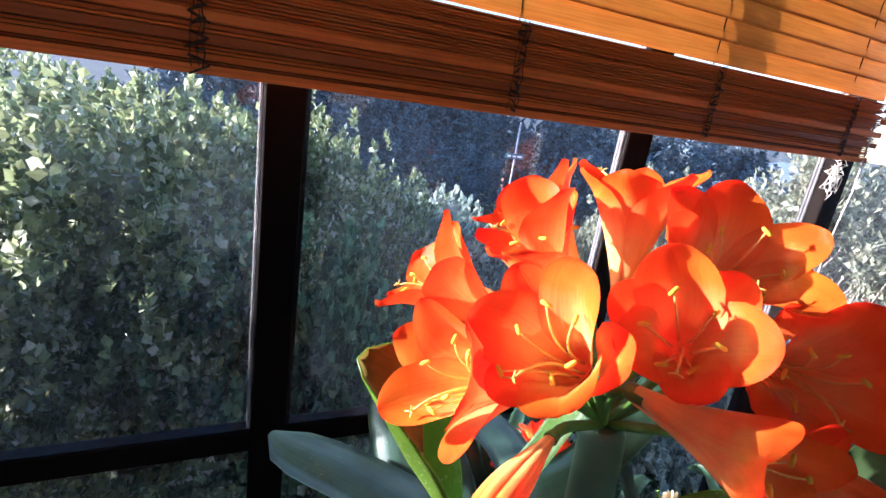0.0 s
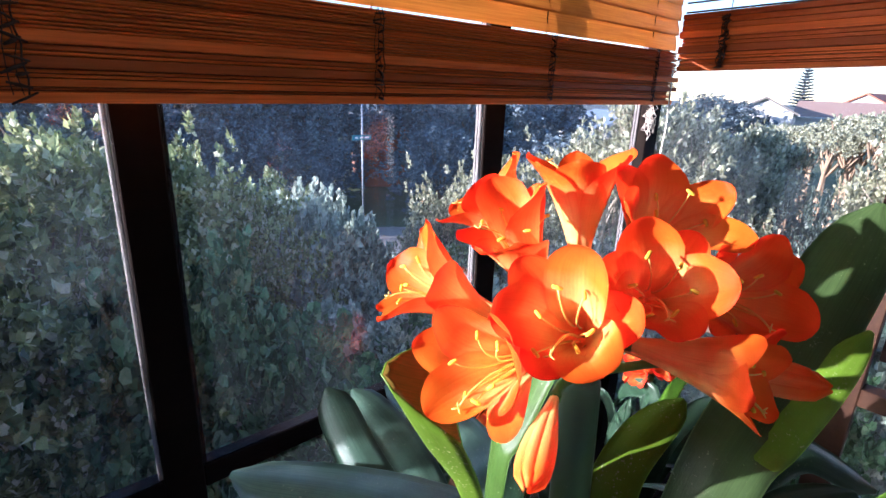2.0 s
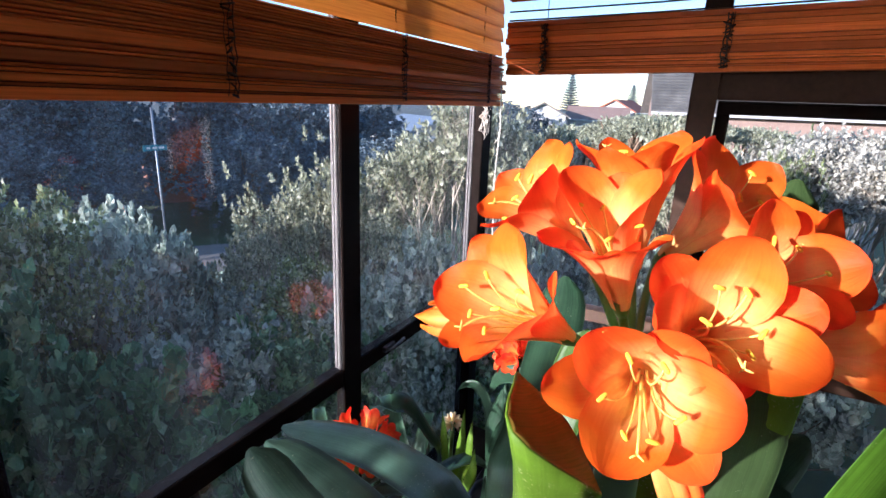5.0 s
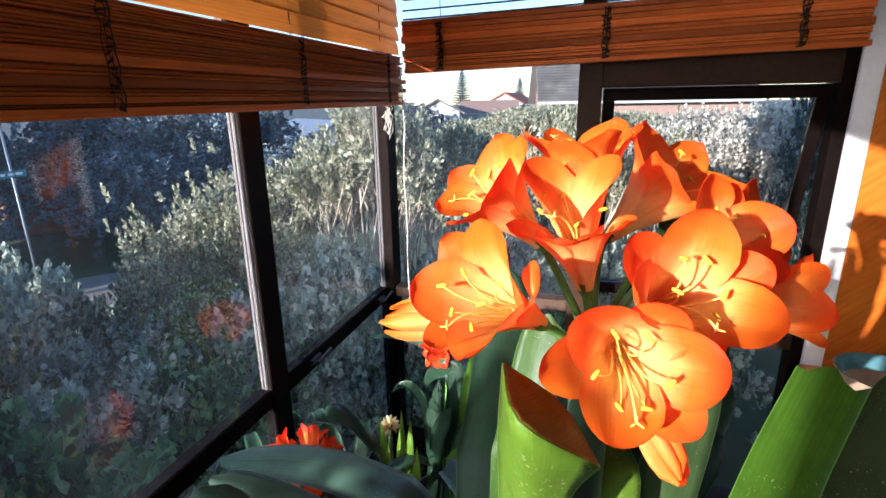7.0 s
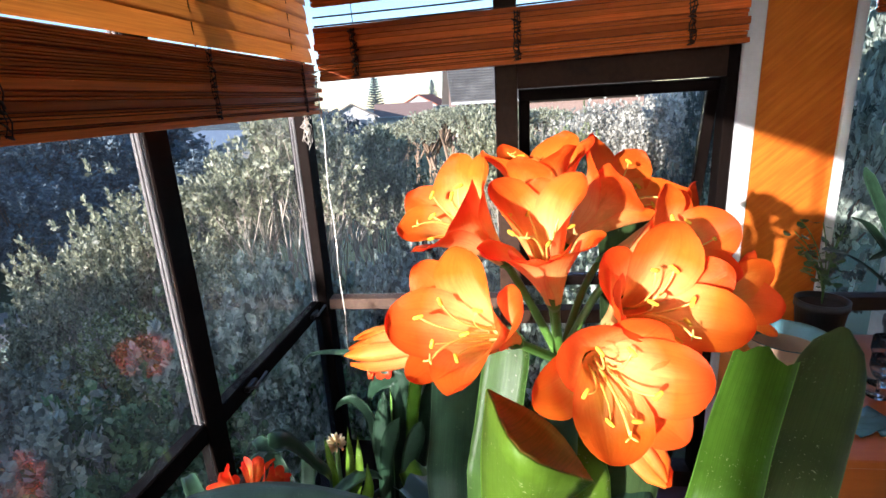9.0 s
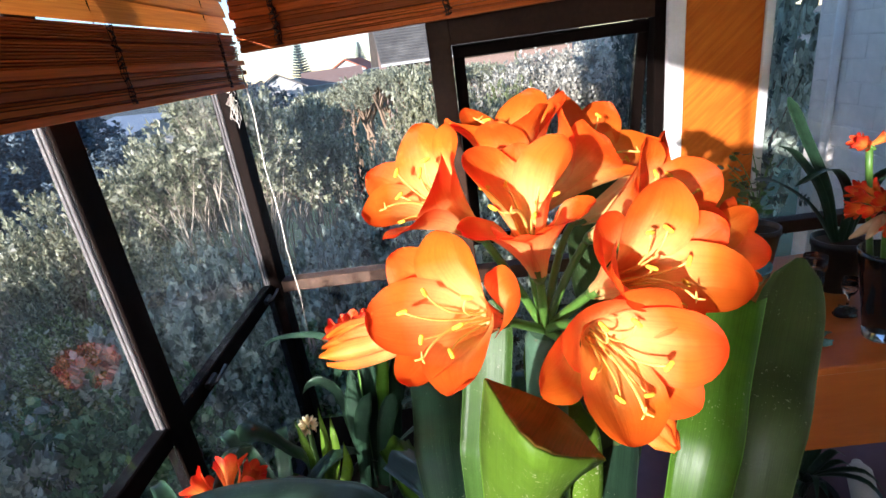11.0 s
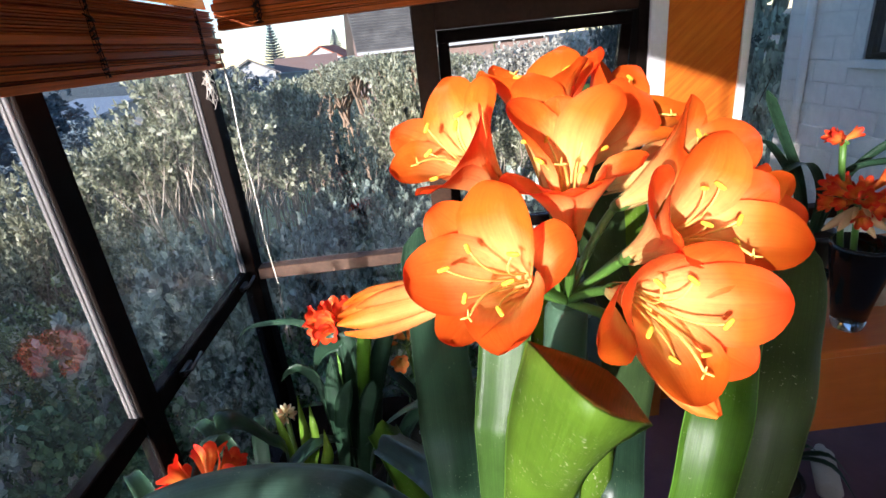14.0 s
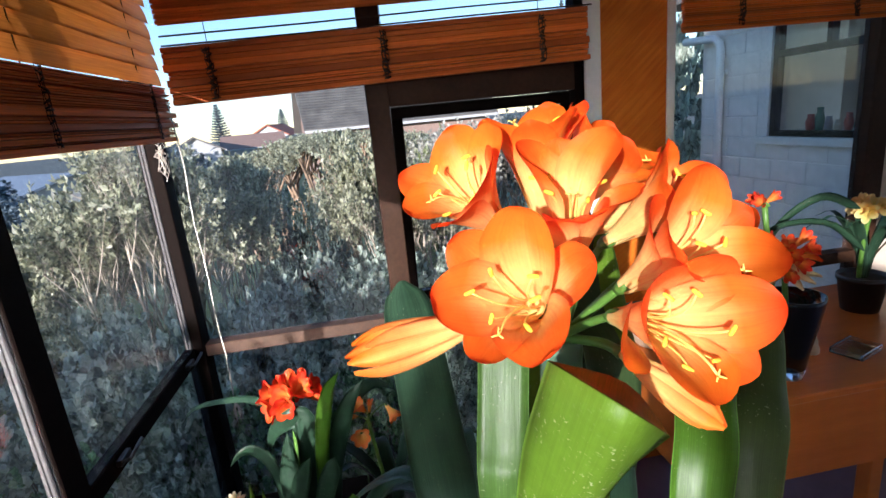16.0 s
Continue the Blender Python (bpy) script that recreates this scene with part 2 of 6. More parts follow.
for nd in PLY.node_tree.nodes:
    if nd.type == "MAPPING":
        nd.vector_type = "TEXTURE"
        nd.inputs["Rotation"].default_value = (radians(48), 0, 0)
        nd.inputs["Scale"].default_value = tuple(1 / v for v in nd.inputs["Scale"].default_value)
DESK = wood("varnished desk timber", (0.46, 0.105, 0.013), (0.62, 0.180, 0.027), 0.35, (14, 2, 14), 2)
# pale grey that stands for sunlight on the bead edges
BEAD_SUNLIT = plain("sunlit grey timber", (0.17, 0.155, 0.145), 0.8, scale=40, spread=0.4)
INNER = plain("warm cream plaster", (0.55, 0.48, 0.39), 0.8, scale=8, spread=0.1)


# ---- mesh helpers ----
def part(name, bm, mat, parent=None, label=""):
    me = bpy.data.meshes.new(name)
    bm.to_mesh(me)
    bm.free()
    for x in (mat if isinstance(mat, (list, tuple)) else [mat]):
        me.materials.append(x)
    ob = new(name, me)
    if parent:
        ob.parent = parent
    if label:
        ob["label"] = label
    return ob


def share(name, mesh, parent, m=None):
    ob = new(name, mesh)
    ob.parent = parent
    if m is not None:
        ob.matrix_local = m
    return ob


def thing(name, label, category, at=(0, 0, 0), group="", kind=""):
    e = tagged(new(name), label, category, group, kind)
    e.empty_display_size = 0.05
    e.location = at
    return e


def block(bm, lo, hi, bevel=0.0, mat=0):
    lo, hi = Vector(lo), Vector(hi)
    r = bmesh.ops.create_cube(bm, size=1, matrix=Matrix.LocRotScale((lo + hi) / 2, None, hi - lo))
    faces = list({f for v in r["verts"] for f in v.link_faces})
    for f in faces:
        f.material_index = mat
    if bevel:
        edges = list({e for v in r["verts"] for e in v.link_edges})
        bmesh.ops.bevel(bm, geom=edges, offset=bevel, segments=1, affect="EDGES", material=-1)


def box(name, lo, hi, mat, parent=None, bevel=0.003, label=""):
    bm = bmesh.new()
    block(bm, lo, hi, bevel)
    return part(name, bm, mat, parent, label)


def smooth(bm):
    for f in bm.faces:
        f.smooth = True


def tube(bm, pts, radii, sides=8, mat=0, cap=True):
    """A tapered tube along points."""
    pts = [Vector(p) for p in pts]
    rings, prev = [], None
    for i, p in enumerate(pts):
        d = (pts[min(i + 1, len(pts) - 1)] - pts[max(i - 1, 0)]).normalized()
        side = d.orthogonal().normalized() if prev is None else (prev - d * prev.dot(d)).normalized()
        prev = side
        up = d.cross(side)
        r = radii[i] if isinstance(radii, (list, tuple)) else radii
        rings.append([bm.verts.new(p + (side * math.cos(a) + up * math.sin(a)) * r) for a in (2 * math.pi * k / sides for k in range(sides))])
    for a, b in zip(rings, rings[1:]):
        for k in range(sides):
            f = bm.faces.new((a[k], a[(k + 1) % sides], b[(k + 1) % sides], b[k]))
            f.smooth, f.material_index = True, mat
    if cap:
        for ring, flip in ((rings[0], True), (rings[-1], False)):
            f = bm.faces.new(reversed(ring) if flip else ring)
            f.material_index = mat


def lathe(bm, profile, sides=24, mat=0, m=Matrix()):
    rings = [[bm.verts.new(m @ Vector((r * math.cos(2 * math.pi * k / sides), r * math.sin(2 * math.pi * k / sides), z))) for k in range(sides)] for r, z in profile]
    for a, b in zip(rings, rings[1:]):
        for k in range(sides):
            f = bm.faces.new((a[k], a[(k + 1) % sides], b[(k + 1) % sides], b[k]))
            f.smooth, f.material_index = True, mat


def bezier(pts, n):
    """Points along a Bezier curve of any degree."""
    pts = [Vector(p) for p in pts]
    out = []
    for i in range(n):
        t, q = i / (n - 1), list(pts)
        while len(q) > 1:
            q = [a.lerp(b, t) for a, b in zip(q, q[1:])]
        out.append(q[0])
    return out


def axes(direction, roll=0.0):
    """A frame whose z runs along direction and whose x points as far up as it can."""
    z = Vector(direction).normalized()
    x = Vector((0, 0, 1)) - z * z.z
    x = x.normalized() if x.length > 0.15 else Vector((-1, 0, 0)) - z * -z.x
    x.normalize()
    y = z.cross(x)
    return Matrix((x, y, z)).transposed().to_4x4() @ Matrix.Rotation(radians(roll), 4, "Z")


# ---- the room ----
A, B = 1.40, 2.44            # inner faces of the two glazed walls: y = A and x = B
SILL, HEAD = 0.86, 2.27


def pane(name, lo, hi, parent):
    ob = box(name, lo, hi, GLASS, parent, 0)
    ob.visible_shadow = False
    return ob


floor_tile = plain("purple floor paint", (0.22, 0.13, 0.17), 0.35, scale=6)
tagged(box("floor", (-4.2, -4.6, -0.12), (B + 0.10, A + 0.10, 0.0), floor_tile, None, 0), "dusky purple painted floor", "floor", kind="structure")
SKY = (-3.4, -0.8, -3.8, -1.4)                          # unseen skylight, added as fill light: x from, x to, y from, y to
ceiling = tagged(box("ceiling", (-4.2, -4.6, 2.5), (SKY[0], A + 0.15, 2.6), WHITE, None, 0), "white painted ceiling with a skylight added for fill light", "ceiling", kind="structure")
bm = bmesh.new()
block(bm, (SKY[1], -4.6, 2.5), (B + 0.15, A + 0.15, 2.6))
block(bm, (SKY[0], SKY[3], 2.5), (SKY[1], A + 0.15, 2.6))
block(bm, (SKY[0], -4.6, 2.5), (SKY[1], SKY[2], 2.6))
part("ceiling_board", bm, WHITE, ceiling)
# unseen roof edge, added so its shadow falls on the block wing
tagged(box("shade_roof_edge", (B - 0.02, -4.75, 2.6), (B + 0.16, A + 0.15, 3.0), WHITE, None, 0.01), "white painted roof edge added above the end wall for shade", "roof", kind="structure")
# glass of the added opening that lets fill light into the room
pane("skylight", (SKY[0], SKY[2], 2.55), (SKY[1], SKY[3], 2.556), ceiling)
# unseen south window, added to brighten blinds and blooms from the room side
wall_south = tagged(box("wall_south", (-4.2, -4.7, 0), (-2.9, -4.6, 2.5), INNER, None, 0), "plain cream wall with a wide window added for fill light", "wall", kind="structure")
box("panel", (2.0, -4.7, 0), (B + 0.1, -4.6, 2.5), INNER, wall_south, 0)
box("panel", (-2.9, -4.7, 0), (2.0, -4.6, 0.7), INNER, wall_south, 0)
box("panel", (-2.9, -4.7, 2.3), (2.0, -4.6, 2.5), INNER, wall_south, 0)
pane("pane", (-2.9, -4.655, 0.7), (2.0, -4.65, 2.3), wall_south)
tagged(box("wall_west", (-4.3, -4.6, 0), (-4.2, A + 0.1, 2.5), INNER, None, 0), "plain cream wall", "wall", kind="structure")

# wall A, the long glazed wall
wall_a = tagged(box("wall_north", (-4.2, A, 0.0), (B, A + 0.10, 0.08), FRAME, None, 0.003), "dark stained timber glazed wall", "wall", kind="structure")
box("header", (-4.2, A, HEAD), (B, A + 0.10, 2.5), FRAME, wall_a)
# unseen solid stretch, added to keep the low sun off the desk
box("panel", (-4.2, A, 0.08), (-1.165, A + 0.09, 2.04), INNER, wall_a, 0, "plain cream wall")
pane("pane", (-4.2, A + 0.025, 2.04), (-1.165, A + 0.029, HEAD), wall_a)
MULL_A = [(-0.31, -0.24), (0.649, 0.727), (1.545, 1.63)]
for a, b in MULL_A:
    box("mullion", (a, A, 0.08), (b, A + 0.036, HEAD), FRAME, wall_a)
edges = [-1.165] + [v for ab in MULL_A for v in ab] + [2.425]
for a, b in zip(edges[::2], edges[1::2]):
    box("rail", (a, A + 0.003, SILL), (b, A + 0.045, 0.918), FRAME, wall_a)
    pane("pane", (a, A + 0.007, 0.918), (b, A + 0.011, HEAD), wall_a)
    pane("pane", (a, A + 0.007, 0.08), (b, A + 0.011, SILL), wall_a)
    # beads outside, against the glass; the sunward ones are coloured pale as sunlit edges
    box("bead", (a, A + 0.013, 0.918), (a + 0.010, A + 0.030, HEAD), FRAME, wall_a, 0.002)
    box("bead", (b - 0.008, A + 0.013, 0.918), (b, A + 0.022, HEAD), BEAD_SUNLIT, wall_a, 0.002, "pale bead on the sunward side")
    box("bead", (b - 0.005, A + 0.026, 0.918), (b, A + 0.034, HEAD), BEAD_SUNLIT, wall_a, 0.001, "pale bead on the sunward side")
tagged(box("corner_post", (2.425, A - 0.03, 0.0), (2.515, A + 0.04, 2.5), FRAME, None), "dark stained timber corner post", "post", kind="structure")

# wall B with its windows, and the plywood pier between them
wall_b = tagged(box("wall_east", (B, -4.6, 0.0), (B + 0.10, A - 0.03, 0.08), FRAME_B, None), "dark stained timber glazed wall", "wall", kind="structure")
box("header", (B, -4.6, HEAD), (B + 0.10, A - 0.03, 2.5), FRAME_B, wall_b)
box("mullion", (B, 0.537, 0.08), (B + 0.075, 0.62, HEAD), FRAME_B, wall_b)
box("rail", (B + 0.003, 0.62, 0.868), (B + 0.07, A - 0.03, 0.918), RAIL, wall_b, 0.003, "paler brown timber rail")
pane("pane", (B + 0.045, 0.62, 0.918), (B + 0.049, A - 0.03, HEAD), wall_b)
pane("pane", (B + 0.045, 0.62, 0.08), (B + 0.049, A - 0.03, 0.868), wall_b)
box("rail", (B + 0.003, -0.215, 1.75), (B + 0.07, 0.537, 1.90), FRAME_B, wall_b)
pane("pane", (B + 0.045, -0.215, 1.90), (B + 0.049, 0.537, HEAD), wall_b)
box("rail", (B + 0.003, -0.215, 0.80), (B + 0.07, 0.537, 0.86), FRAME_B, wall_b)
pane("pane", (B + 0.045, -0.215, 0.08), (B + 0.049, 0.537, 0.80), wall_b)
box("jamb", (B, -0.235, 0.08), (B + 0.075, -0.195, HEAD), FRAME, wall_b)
box("trim", (B - 0.012, -0.30, 0.0), (B + 0.09, -0.235, 2.5), WHITE, wall_b, 0.003, "white painted trim")
box("panel", (B - 0.004, -0.582, 0.0), (B + 0.09, -0.30, 2.5), PLY, wall_b, 0.002, "orange varnished plywood panel")
box("trim", (B - 0.012, -0.615, 0.0), (B + 0.09, -0.582, 2.5), WHITE, wall_b, 0.003, "white painted trim")
box("rail", (B + 0.003, -1.56, 0.85), (B + 0.07, -0.615, 0.905), FRAME_B, wall_b)
pane("pane", (B + 0.045, -1.56, 0.905), (B + 0.049, -0.615, HEAD), wall_b)
pane("pane", (B + 0.045, -1.56, 0.08), (B + 0.049, -0.615, 0.85), wall_b)
box("mullion", (B, -1.66, 0.08), (B + 0.075, -1.56, HEAD), FRAME_B, wall_b)
box("panel", (B - 0.004, -4.6, 0.08), (B + 0.09, -1.66, HEAD), INNER, wall_b, 0.002)
sash = tagged(thing("window_1", "dark timber awning sash pushed open", "window", (B + 0.03, 0, 1.75), kind="structure"))
SASH_TILT = pose(0, 0, 0, 0, -12, 0)
for nm, lo, hi in (("sash_rail", (0, -0.19, -0.05), (0.035, 0.532, -0.01)), ("sash_rail", (0, -0.19, -0.88), (0.035, 0.532, -0.83)),
                   ("sash_stile", (0, 0.49, -0.83), (0.035, 0.532, -0.05)), ("sash_stile", (0, -0.19, -0.83), (0.035, -0.15, -0.05))):
    box(nm, lo, hi, FRAME, sash)
pane("pane", (0.015, -0.15, -0.83), (0.019, 0.49, -0.05), sash)
sash.matrix_basis = pose(B + 0.03, 0, 1.752) @ SASH_TILT


# ---- blinds ----
def blind(name, label, length, stack_lo, stack_hi, top, at, turn, ties, seed, gap=0.005, closed=True, tall=(0.005, 0.006, 0.007), base=(), knot=1.0, ragged=0.012):
    """A bamboo blind drawn half up: a stack of folded slats, open slats above it, tapes and cords."""
    rnd = random.Random(seed)
    b = thing(name, label, "blind")
    z, k = stack_lo, 0
    while z < stack_hi:
        h = base[k] if k < len(base) else rnd.choice(tall)
        out = rnd.choice((0.008, 0.013, 0.016, 0.018, 0.021)) + (0.012 if h > 0.012 else 0)
        bm = bmesh.new()
        block(bm, (rnd.uniform(-ragged, ragged), -out, z), (length + rnd.uniform(-ragged, ragged), 0.012, z + h - 0.0014), 0.0014)
        part("slat", bm, BAMBOO if rnd.random() > 0.10 else BAMBOO_DARK, b)
        z += h
        k += 1
    # dark strip added behind the stack to stop light leaking between slats
    box("leak_stop", (0.01, 0.0, stack_lo + 0.004), (length - 0.01, 0.010, stack_hi - 0.004), CORD, b, 0)
    # open slats above the stack: broad and overlapping, or drawn together in a second bundle
    z = stack_hi + gap
    while z < top:
        bm = bmesh.new()
        n, h = 12, (0.032 if closed else 0.007)
        prof = [(-0.0045 * (1 - (v / 4 - 1) ** 2), h * (v / 4 - 1)) for v in range(9)] if closed else [(-0.012, -h), (-0.013, 0), (-0.012, h), (0.008, h), (0.008, -h)]
        rows = []
        for i in range(n + 1):
            x = length * i / n
            w = 0.0016 * math.sin(i * 1.7 + z * 40)
            rows.append([bm.verts.new((x, y + w, q)) for y, q in prof])
        for a, b2 in zip(rows, rows[1:]):
            for k in range(len(prof) - 1):
                f = bm.faces.new((a[k], b2[k], b2[k + 1], a[k + 1]))
                f.smooth = closed
        ob = part("slat", bm, SLAT if closed else BAMBOO, b)
        ob.matrix_local = pose(0, 0, z + h, -13 + rnd.uniform(-3, 3) if closed else 0, 0, 0)
        z += 0.050 if closed else 0.0155
    for x in ties:
        bm = bmesh.new()
        for dx in (-0.009, 0.0, 0.008):
            tube(bm, [(x + dx + rnd.uniform(-.005, .005), -0.034, stack_lo + (stack_hi - stack_lo) * (0.06 + 0.94 * i / 8)) for i in range(9)], knot * rnd.uniform(0.0012, 0.0026), 5)
        for i in range(14):
            zz = stack_lo + (stack_hi - stack_lo) * (i + 0.9 + rnd.uniform(-.45, .45)) / 14.6
            w, e, dx = rnd.uniform(0.006, 0.017), rnd.uniform(-0.008, 0.008), rnd.uniform(-0.004, 0.004)
            tube(bm, [(x + dx - w, -0.033, zz - e), (x + dx, -0.037, zz), (x + dx + w, -0.033, zz + e)], [0.0016, knot * rnd.uniform(0.003, 0.0062), 0.0014], 6)
        part("tie", bm, CORD, b)
        bm = bmesh.new()
        tube(bm, [(x, -0.004, stack_hi), (x + 0.003, -0.006, top)], 0.0016, 5)
        part("cord", bm, CORD, b)
    b.matrix_basis = Matrix.Translation(at) @ pose(0, 0, 0, 0, 0, turn)
    return b


blind_a = blind("bamboo_blind", "red-brown bamboo blind half raised along the long window", 2.33, 1.685, 1.865, 2.22, (0.10, 1.315, 0), 0, (0.44, 1.01, 1.57, 2.15), 3, base=(0.017, 0.005, 0.012, 0.006, 0.006, 0.017, 0.006, 0.009, 0.018, 0.006), knot=0.55)
blind_a.matrix_basis = Matrix.Translation((0.10, 1.315, 1.680)) @ pose(0, 0, 0, 0, -0.55, 0) @ pose(0, 0, -1.685)
blind_b = blind("bamboo_blind", "red-brown bamboo blind half raised over the end window", 1.475, 1.815, 1.985, 2.25, (2.372, 1.26, 0), -90, (0.145, 0.725, 1.295), 5, 0.085, False, (0.008, 0.012, 0.018, 0.024), ragged=0.004)
blind_b.matrix_basis = Matrix.Translation((2.372, 1.26, 1.816)) @ pose(0, 0, 0, 0, 0, -90) @ pose(0, 0, 0, 0, -1.3, 0) @ pose(0, 0, -1.815)
for dz in (2.005, 2.035):
    bm = bmesh.new()
    tube(bm, [(0, -0.004, dz), (0.5, -0.006, dz - 0.002), (1.0, -0.004, dz + 0.002), (1.5, -0.005, dz)], 0.003, 6)
    part("rod", bm, CORD, blind_b, "thin dark bamboo rod")
blind("bamboo_blind", "red-brown bamboo blind raised high beside the plywood pier", 1.0, 1.915, 2.08, 2.25, (2.372, -0.605, 0), -90, (0.225, 0.725), 8, 0.085, False, ragged=0.004)


# ---- the clivia ----
def trumpet(R, L, u):
    """The profile of a trumpet flower: how far from its axis and how far along it, from foot to lip."""
    r = 0.003 * (1 - u) ** 3 + 0.60 * R * u * (1 - u) ** 2 + 1.62 * R * u * u * (1 - u) + R * u ** 3
    return r, L * (1.05 * u * (1 - u) ** 2 + 2.34 * u * u * (1 - u) + u ** 3)


def tepal_mesh(L, R, half, cup, wave, seed, rows=18, cols=9):
    """One tepal of a trumpet flower; the flower's axis is z, the tepal leans out along x."""
    rnd = random.Random(seed)
    bm = bmesh.new()
    uvl = bm.loops.layers.uv.new()
    steps = [1 - (1 - i / (rows - 1)) ** 1.5 for i in range(rows)]
    line = [Vector((r, 0, z)) for r, z in (trumpet(R, L, u) for u in steps)]
    ph, tilt, curl = rnd.uniform(0, 6), rnd.uniform(-0.14, 0.14), rnd.uniform(0.05, 0.60)
    grid = []
    for i, p in enumerate(line):
        s = steps[i]
        tan = (line[min(i + 1, rows - 1)] - line[max(i - 1, 0)]).normalized()
        nor = Vector((-tan.z, 0, tan.x))                 # towards the axis
        t = min(1, s / 0.66)
        w = half * (0.20 + 0.80 * t * t * (3 - 2 * t))
        if s > 0.62:
            w *= max(0.0, 1 - ((s - 0.62) / 0.382) ** 2.3) ** 0.60
        w = max(w * (1 + 0.020 * math.sin(21 * s + 3 * ph) + 0.012 * math.sin(47 * s + ph)), 0.0005)
        bend = max(p.x * (1.30 - 0.45 * cup * s), 0.0045)   # the blade wraps round the axis, less towards its tip
        row = []
        for j in range(cols):
            u = j / (cols - 1) * 2 - 1
            a = max(-1.5, min(1.5, u * w / bend))
            lift = bend * (1 - math.cos(a)) - 0.07 * w * math.exp(-(u * 4.5) ** 2) - curl * w * max(0, (s - 0.74) / 0.26) ** 2
            lift += wave * w * math.sin(6 * s + ph + 1.5 * u) * abs(u) ** 2 * s
            lift += 0.05 * w * math.sin(9 * s + 2 * ph) * u
            row.append(bm.verts.new(p + Vector((0, bend * math.sin(a) + tilt * R * s * s * 0.35, 0)) + nor * lift))
        grid.append(row)
    for i in range(rows - 1):
        for j in range(cols - 1):
            f = bm.faces.new((grid[i][j], grid[i][j + 1], grid[i + 1][j + 1], grid[i + 1][j]))
            f.smooth = True
            for lp, (a, b) in zip(f.loops, ((i, j), (i, j + 1), (i + 1, j + 1), (i + 1, j))):
                lp[uvl].uv = (b / (cols - 1), steps[a])
    return bm


def stamen(bm, start, bend, end, r=0.00048, anther=0.0026, turn=(1, 0, 0)):
    tube(bm, bezier([start, bend, end], 9), [r * 1.3 - r * 0.5 * i / 8 for i in range(9)], 6, 0)
    if anther:
        t = Vector(turn).normalized()
        e = Vector(end)
        tube(bm, [e - t * anther, e - t * anther * 0.8, e, e + t * anther * 0.8, e + t * anther], [0.0004, 0.0009, 0.00105, 0.0009, 0.0004], 7, 1)


def flower(parent, mouth, axis, L, R, roll, seed, mat=TEPAL, fine=True, root=None, half=None, name="flower", tips=None):
    """A funnel flower: a green ovary with its pedicel, six tepals, six stamens and a style; mouth is the middle of its lip.
    tips gives each tepal its turn round the axis, its reach from it and its rise past the lip."""
    rnd = random.Random(seed)
    axis = Vector(axis).normalized()
    base = Vector(mouth) - axis * L
    m = Matrix.Translation(base) @ axes(axis, roll)
    inv = m.inverted()
    bm = bmesh.new()
    if root is not None:
        r = inv @ Vector(root)
        pts = bezier([r, r * 0.45 + Vector((0, 0, -0.012)), (0, 0, -0.014), (0, 0, -0.006)], 12)
        tube(bm, pts, [0.0029 - 0.0006 * i / 11 for i in range(12)], 8)
    tube(bm, [(0, 0, -0.010), (0, 0, -0.006), (0, 0, -0.002), (0, 0, 0.001), (0, 0, 0.002)], [0.0028, 0.0042, 0.0046, 0.0038, 0.0025], 10)
    fl = part(name, bm, STALK, parent)
    fl.matrix_local = m
    half = half or R * 0.56
    for k in range(6):
        inner = k % 2 == 0
        if tips:
            turn, reach, rise = tips[k]
        else:
            turn, reach, rise = 60 * k + rnd.uniform(-5, 5), R * rnd.uniform(0.9, 1.1) * (0.97 if inner else 1.05), rnd.uniform(-0.03, 0.03) * L
        tb = tepal_mesh(L + rise, reach, half * (1.06 if inner else 0.86), rnd.uniform(0.0, 0.9), 0.16, seed * 10 + k, 18 if fine else 9, 9 if fine else 5)
        t = part("tepal", tb, mat, fl)
        t.matrix_local = Matrix.Rotation(radians(turn), 4, "Z") @ Matrix.Translation((0 if inner else 0.0018, 0, -0.001 if inner else -0.003))
    if not fine:
        return fl
    bm = bmesh.new()
    uvl = bm.loops.layers.uv.new()
    lathe(bm, [(0.0003, L * 0.20), (0.0030, L * 0.19)] + [(r * 0.95, z) for r, z in (trumpet(R, L, u) for u in (0.22, 0.30, 0.38))], 18)
    for f in bm.faces:
        for lp in f.loops:
            lp[uvl].uv = (0.5, 0.22)
    part("throat", bm, mat, fl, "yellow throat of the flower")
    down = inv.to_3x3() @ Vector((0, 0, -1))
    down.z = 0
    for k in range(6):
        a = radians(60 * k + 30 + rnd.uniform(-12, 12))
        out = Vector((math.cos(a), math.sin(a), 0))
        rr = R * rnd.uniform(0.34, 0.62)
        start = out * 0.004 + Vector((0, 0, 0.28 * L))
        end = out * rr + down * 0.004 + Vector((0, 0, L * rnd.uniform(0.74, 0.93)))
        bend = out * rr * 0.30 + down * 0.008 + Vector((0, 0, L * 0.70))
        bm = bmesh.new()
        stamen(bm, start, bend, end, turn=(rnd.uniform(-1, 1), rnd.uniform(-1, 1), rnd.uniform(-.4, .4)))
        part("stamen", bm, [FILAMENT, POLLEN], fl)
    bm = bmesh.new()
    tip = down.normalized() * R * 0.62 + Vector((0, 0, L * 0.93)) if down.length > 0.1 else Vector((0.006, 0, L * 0.97))
    stamen(bm, (0, 0, 0.2 * L), down * 0.006 + Vector((0, 0, 0.8 * L)), tip, 0.0007, 0)
    for k in range(3):
        d = Vector((math.cos(2.1 * k), math.sin(2.1 * k), 0.6)) * 0.0028
        tube(bm, [tip, tip + d], [0.0006, 0.0003], 5)
    part("style", bm, FILAMENT, fl)
    return fl


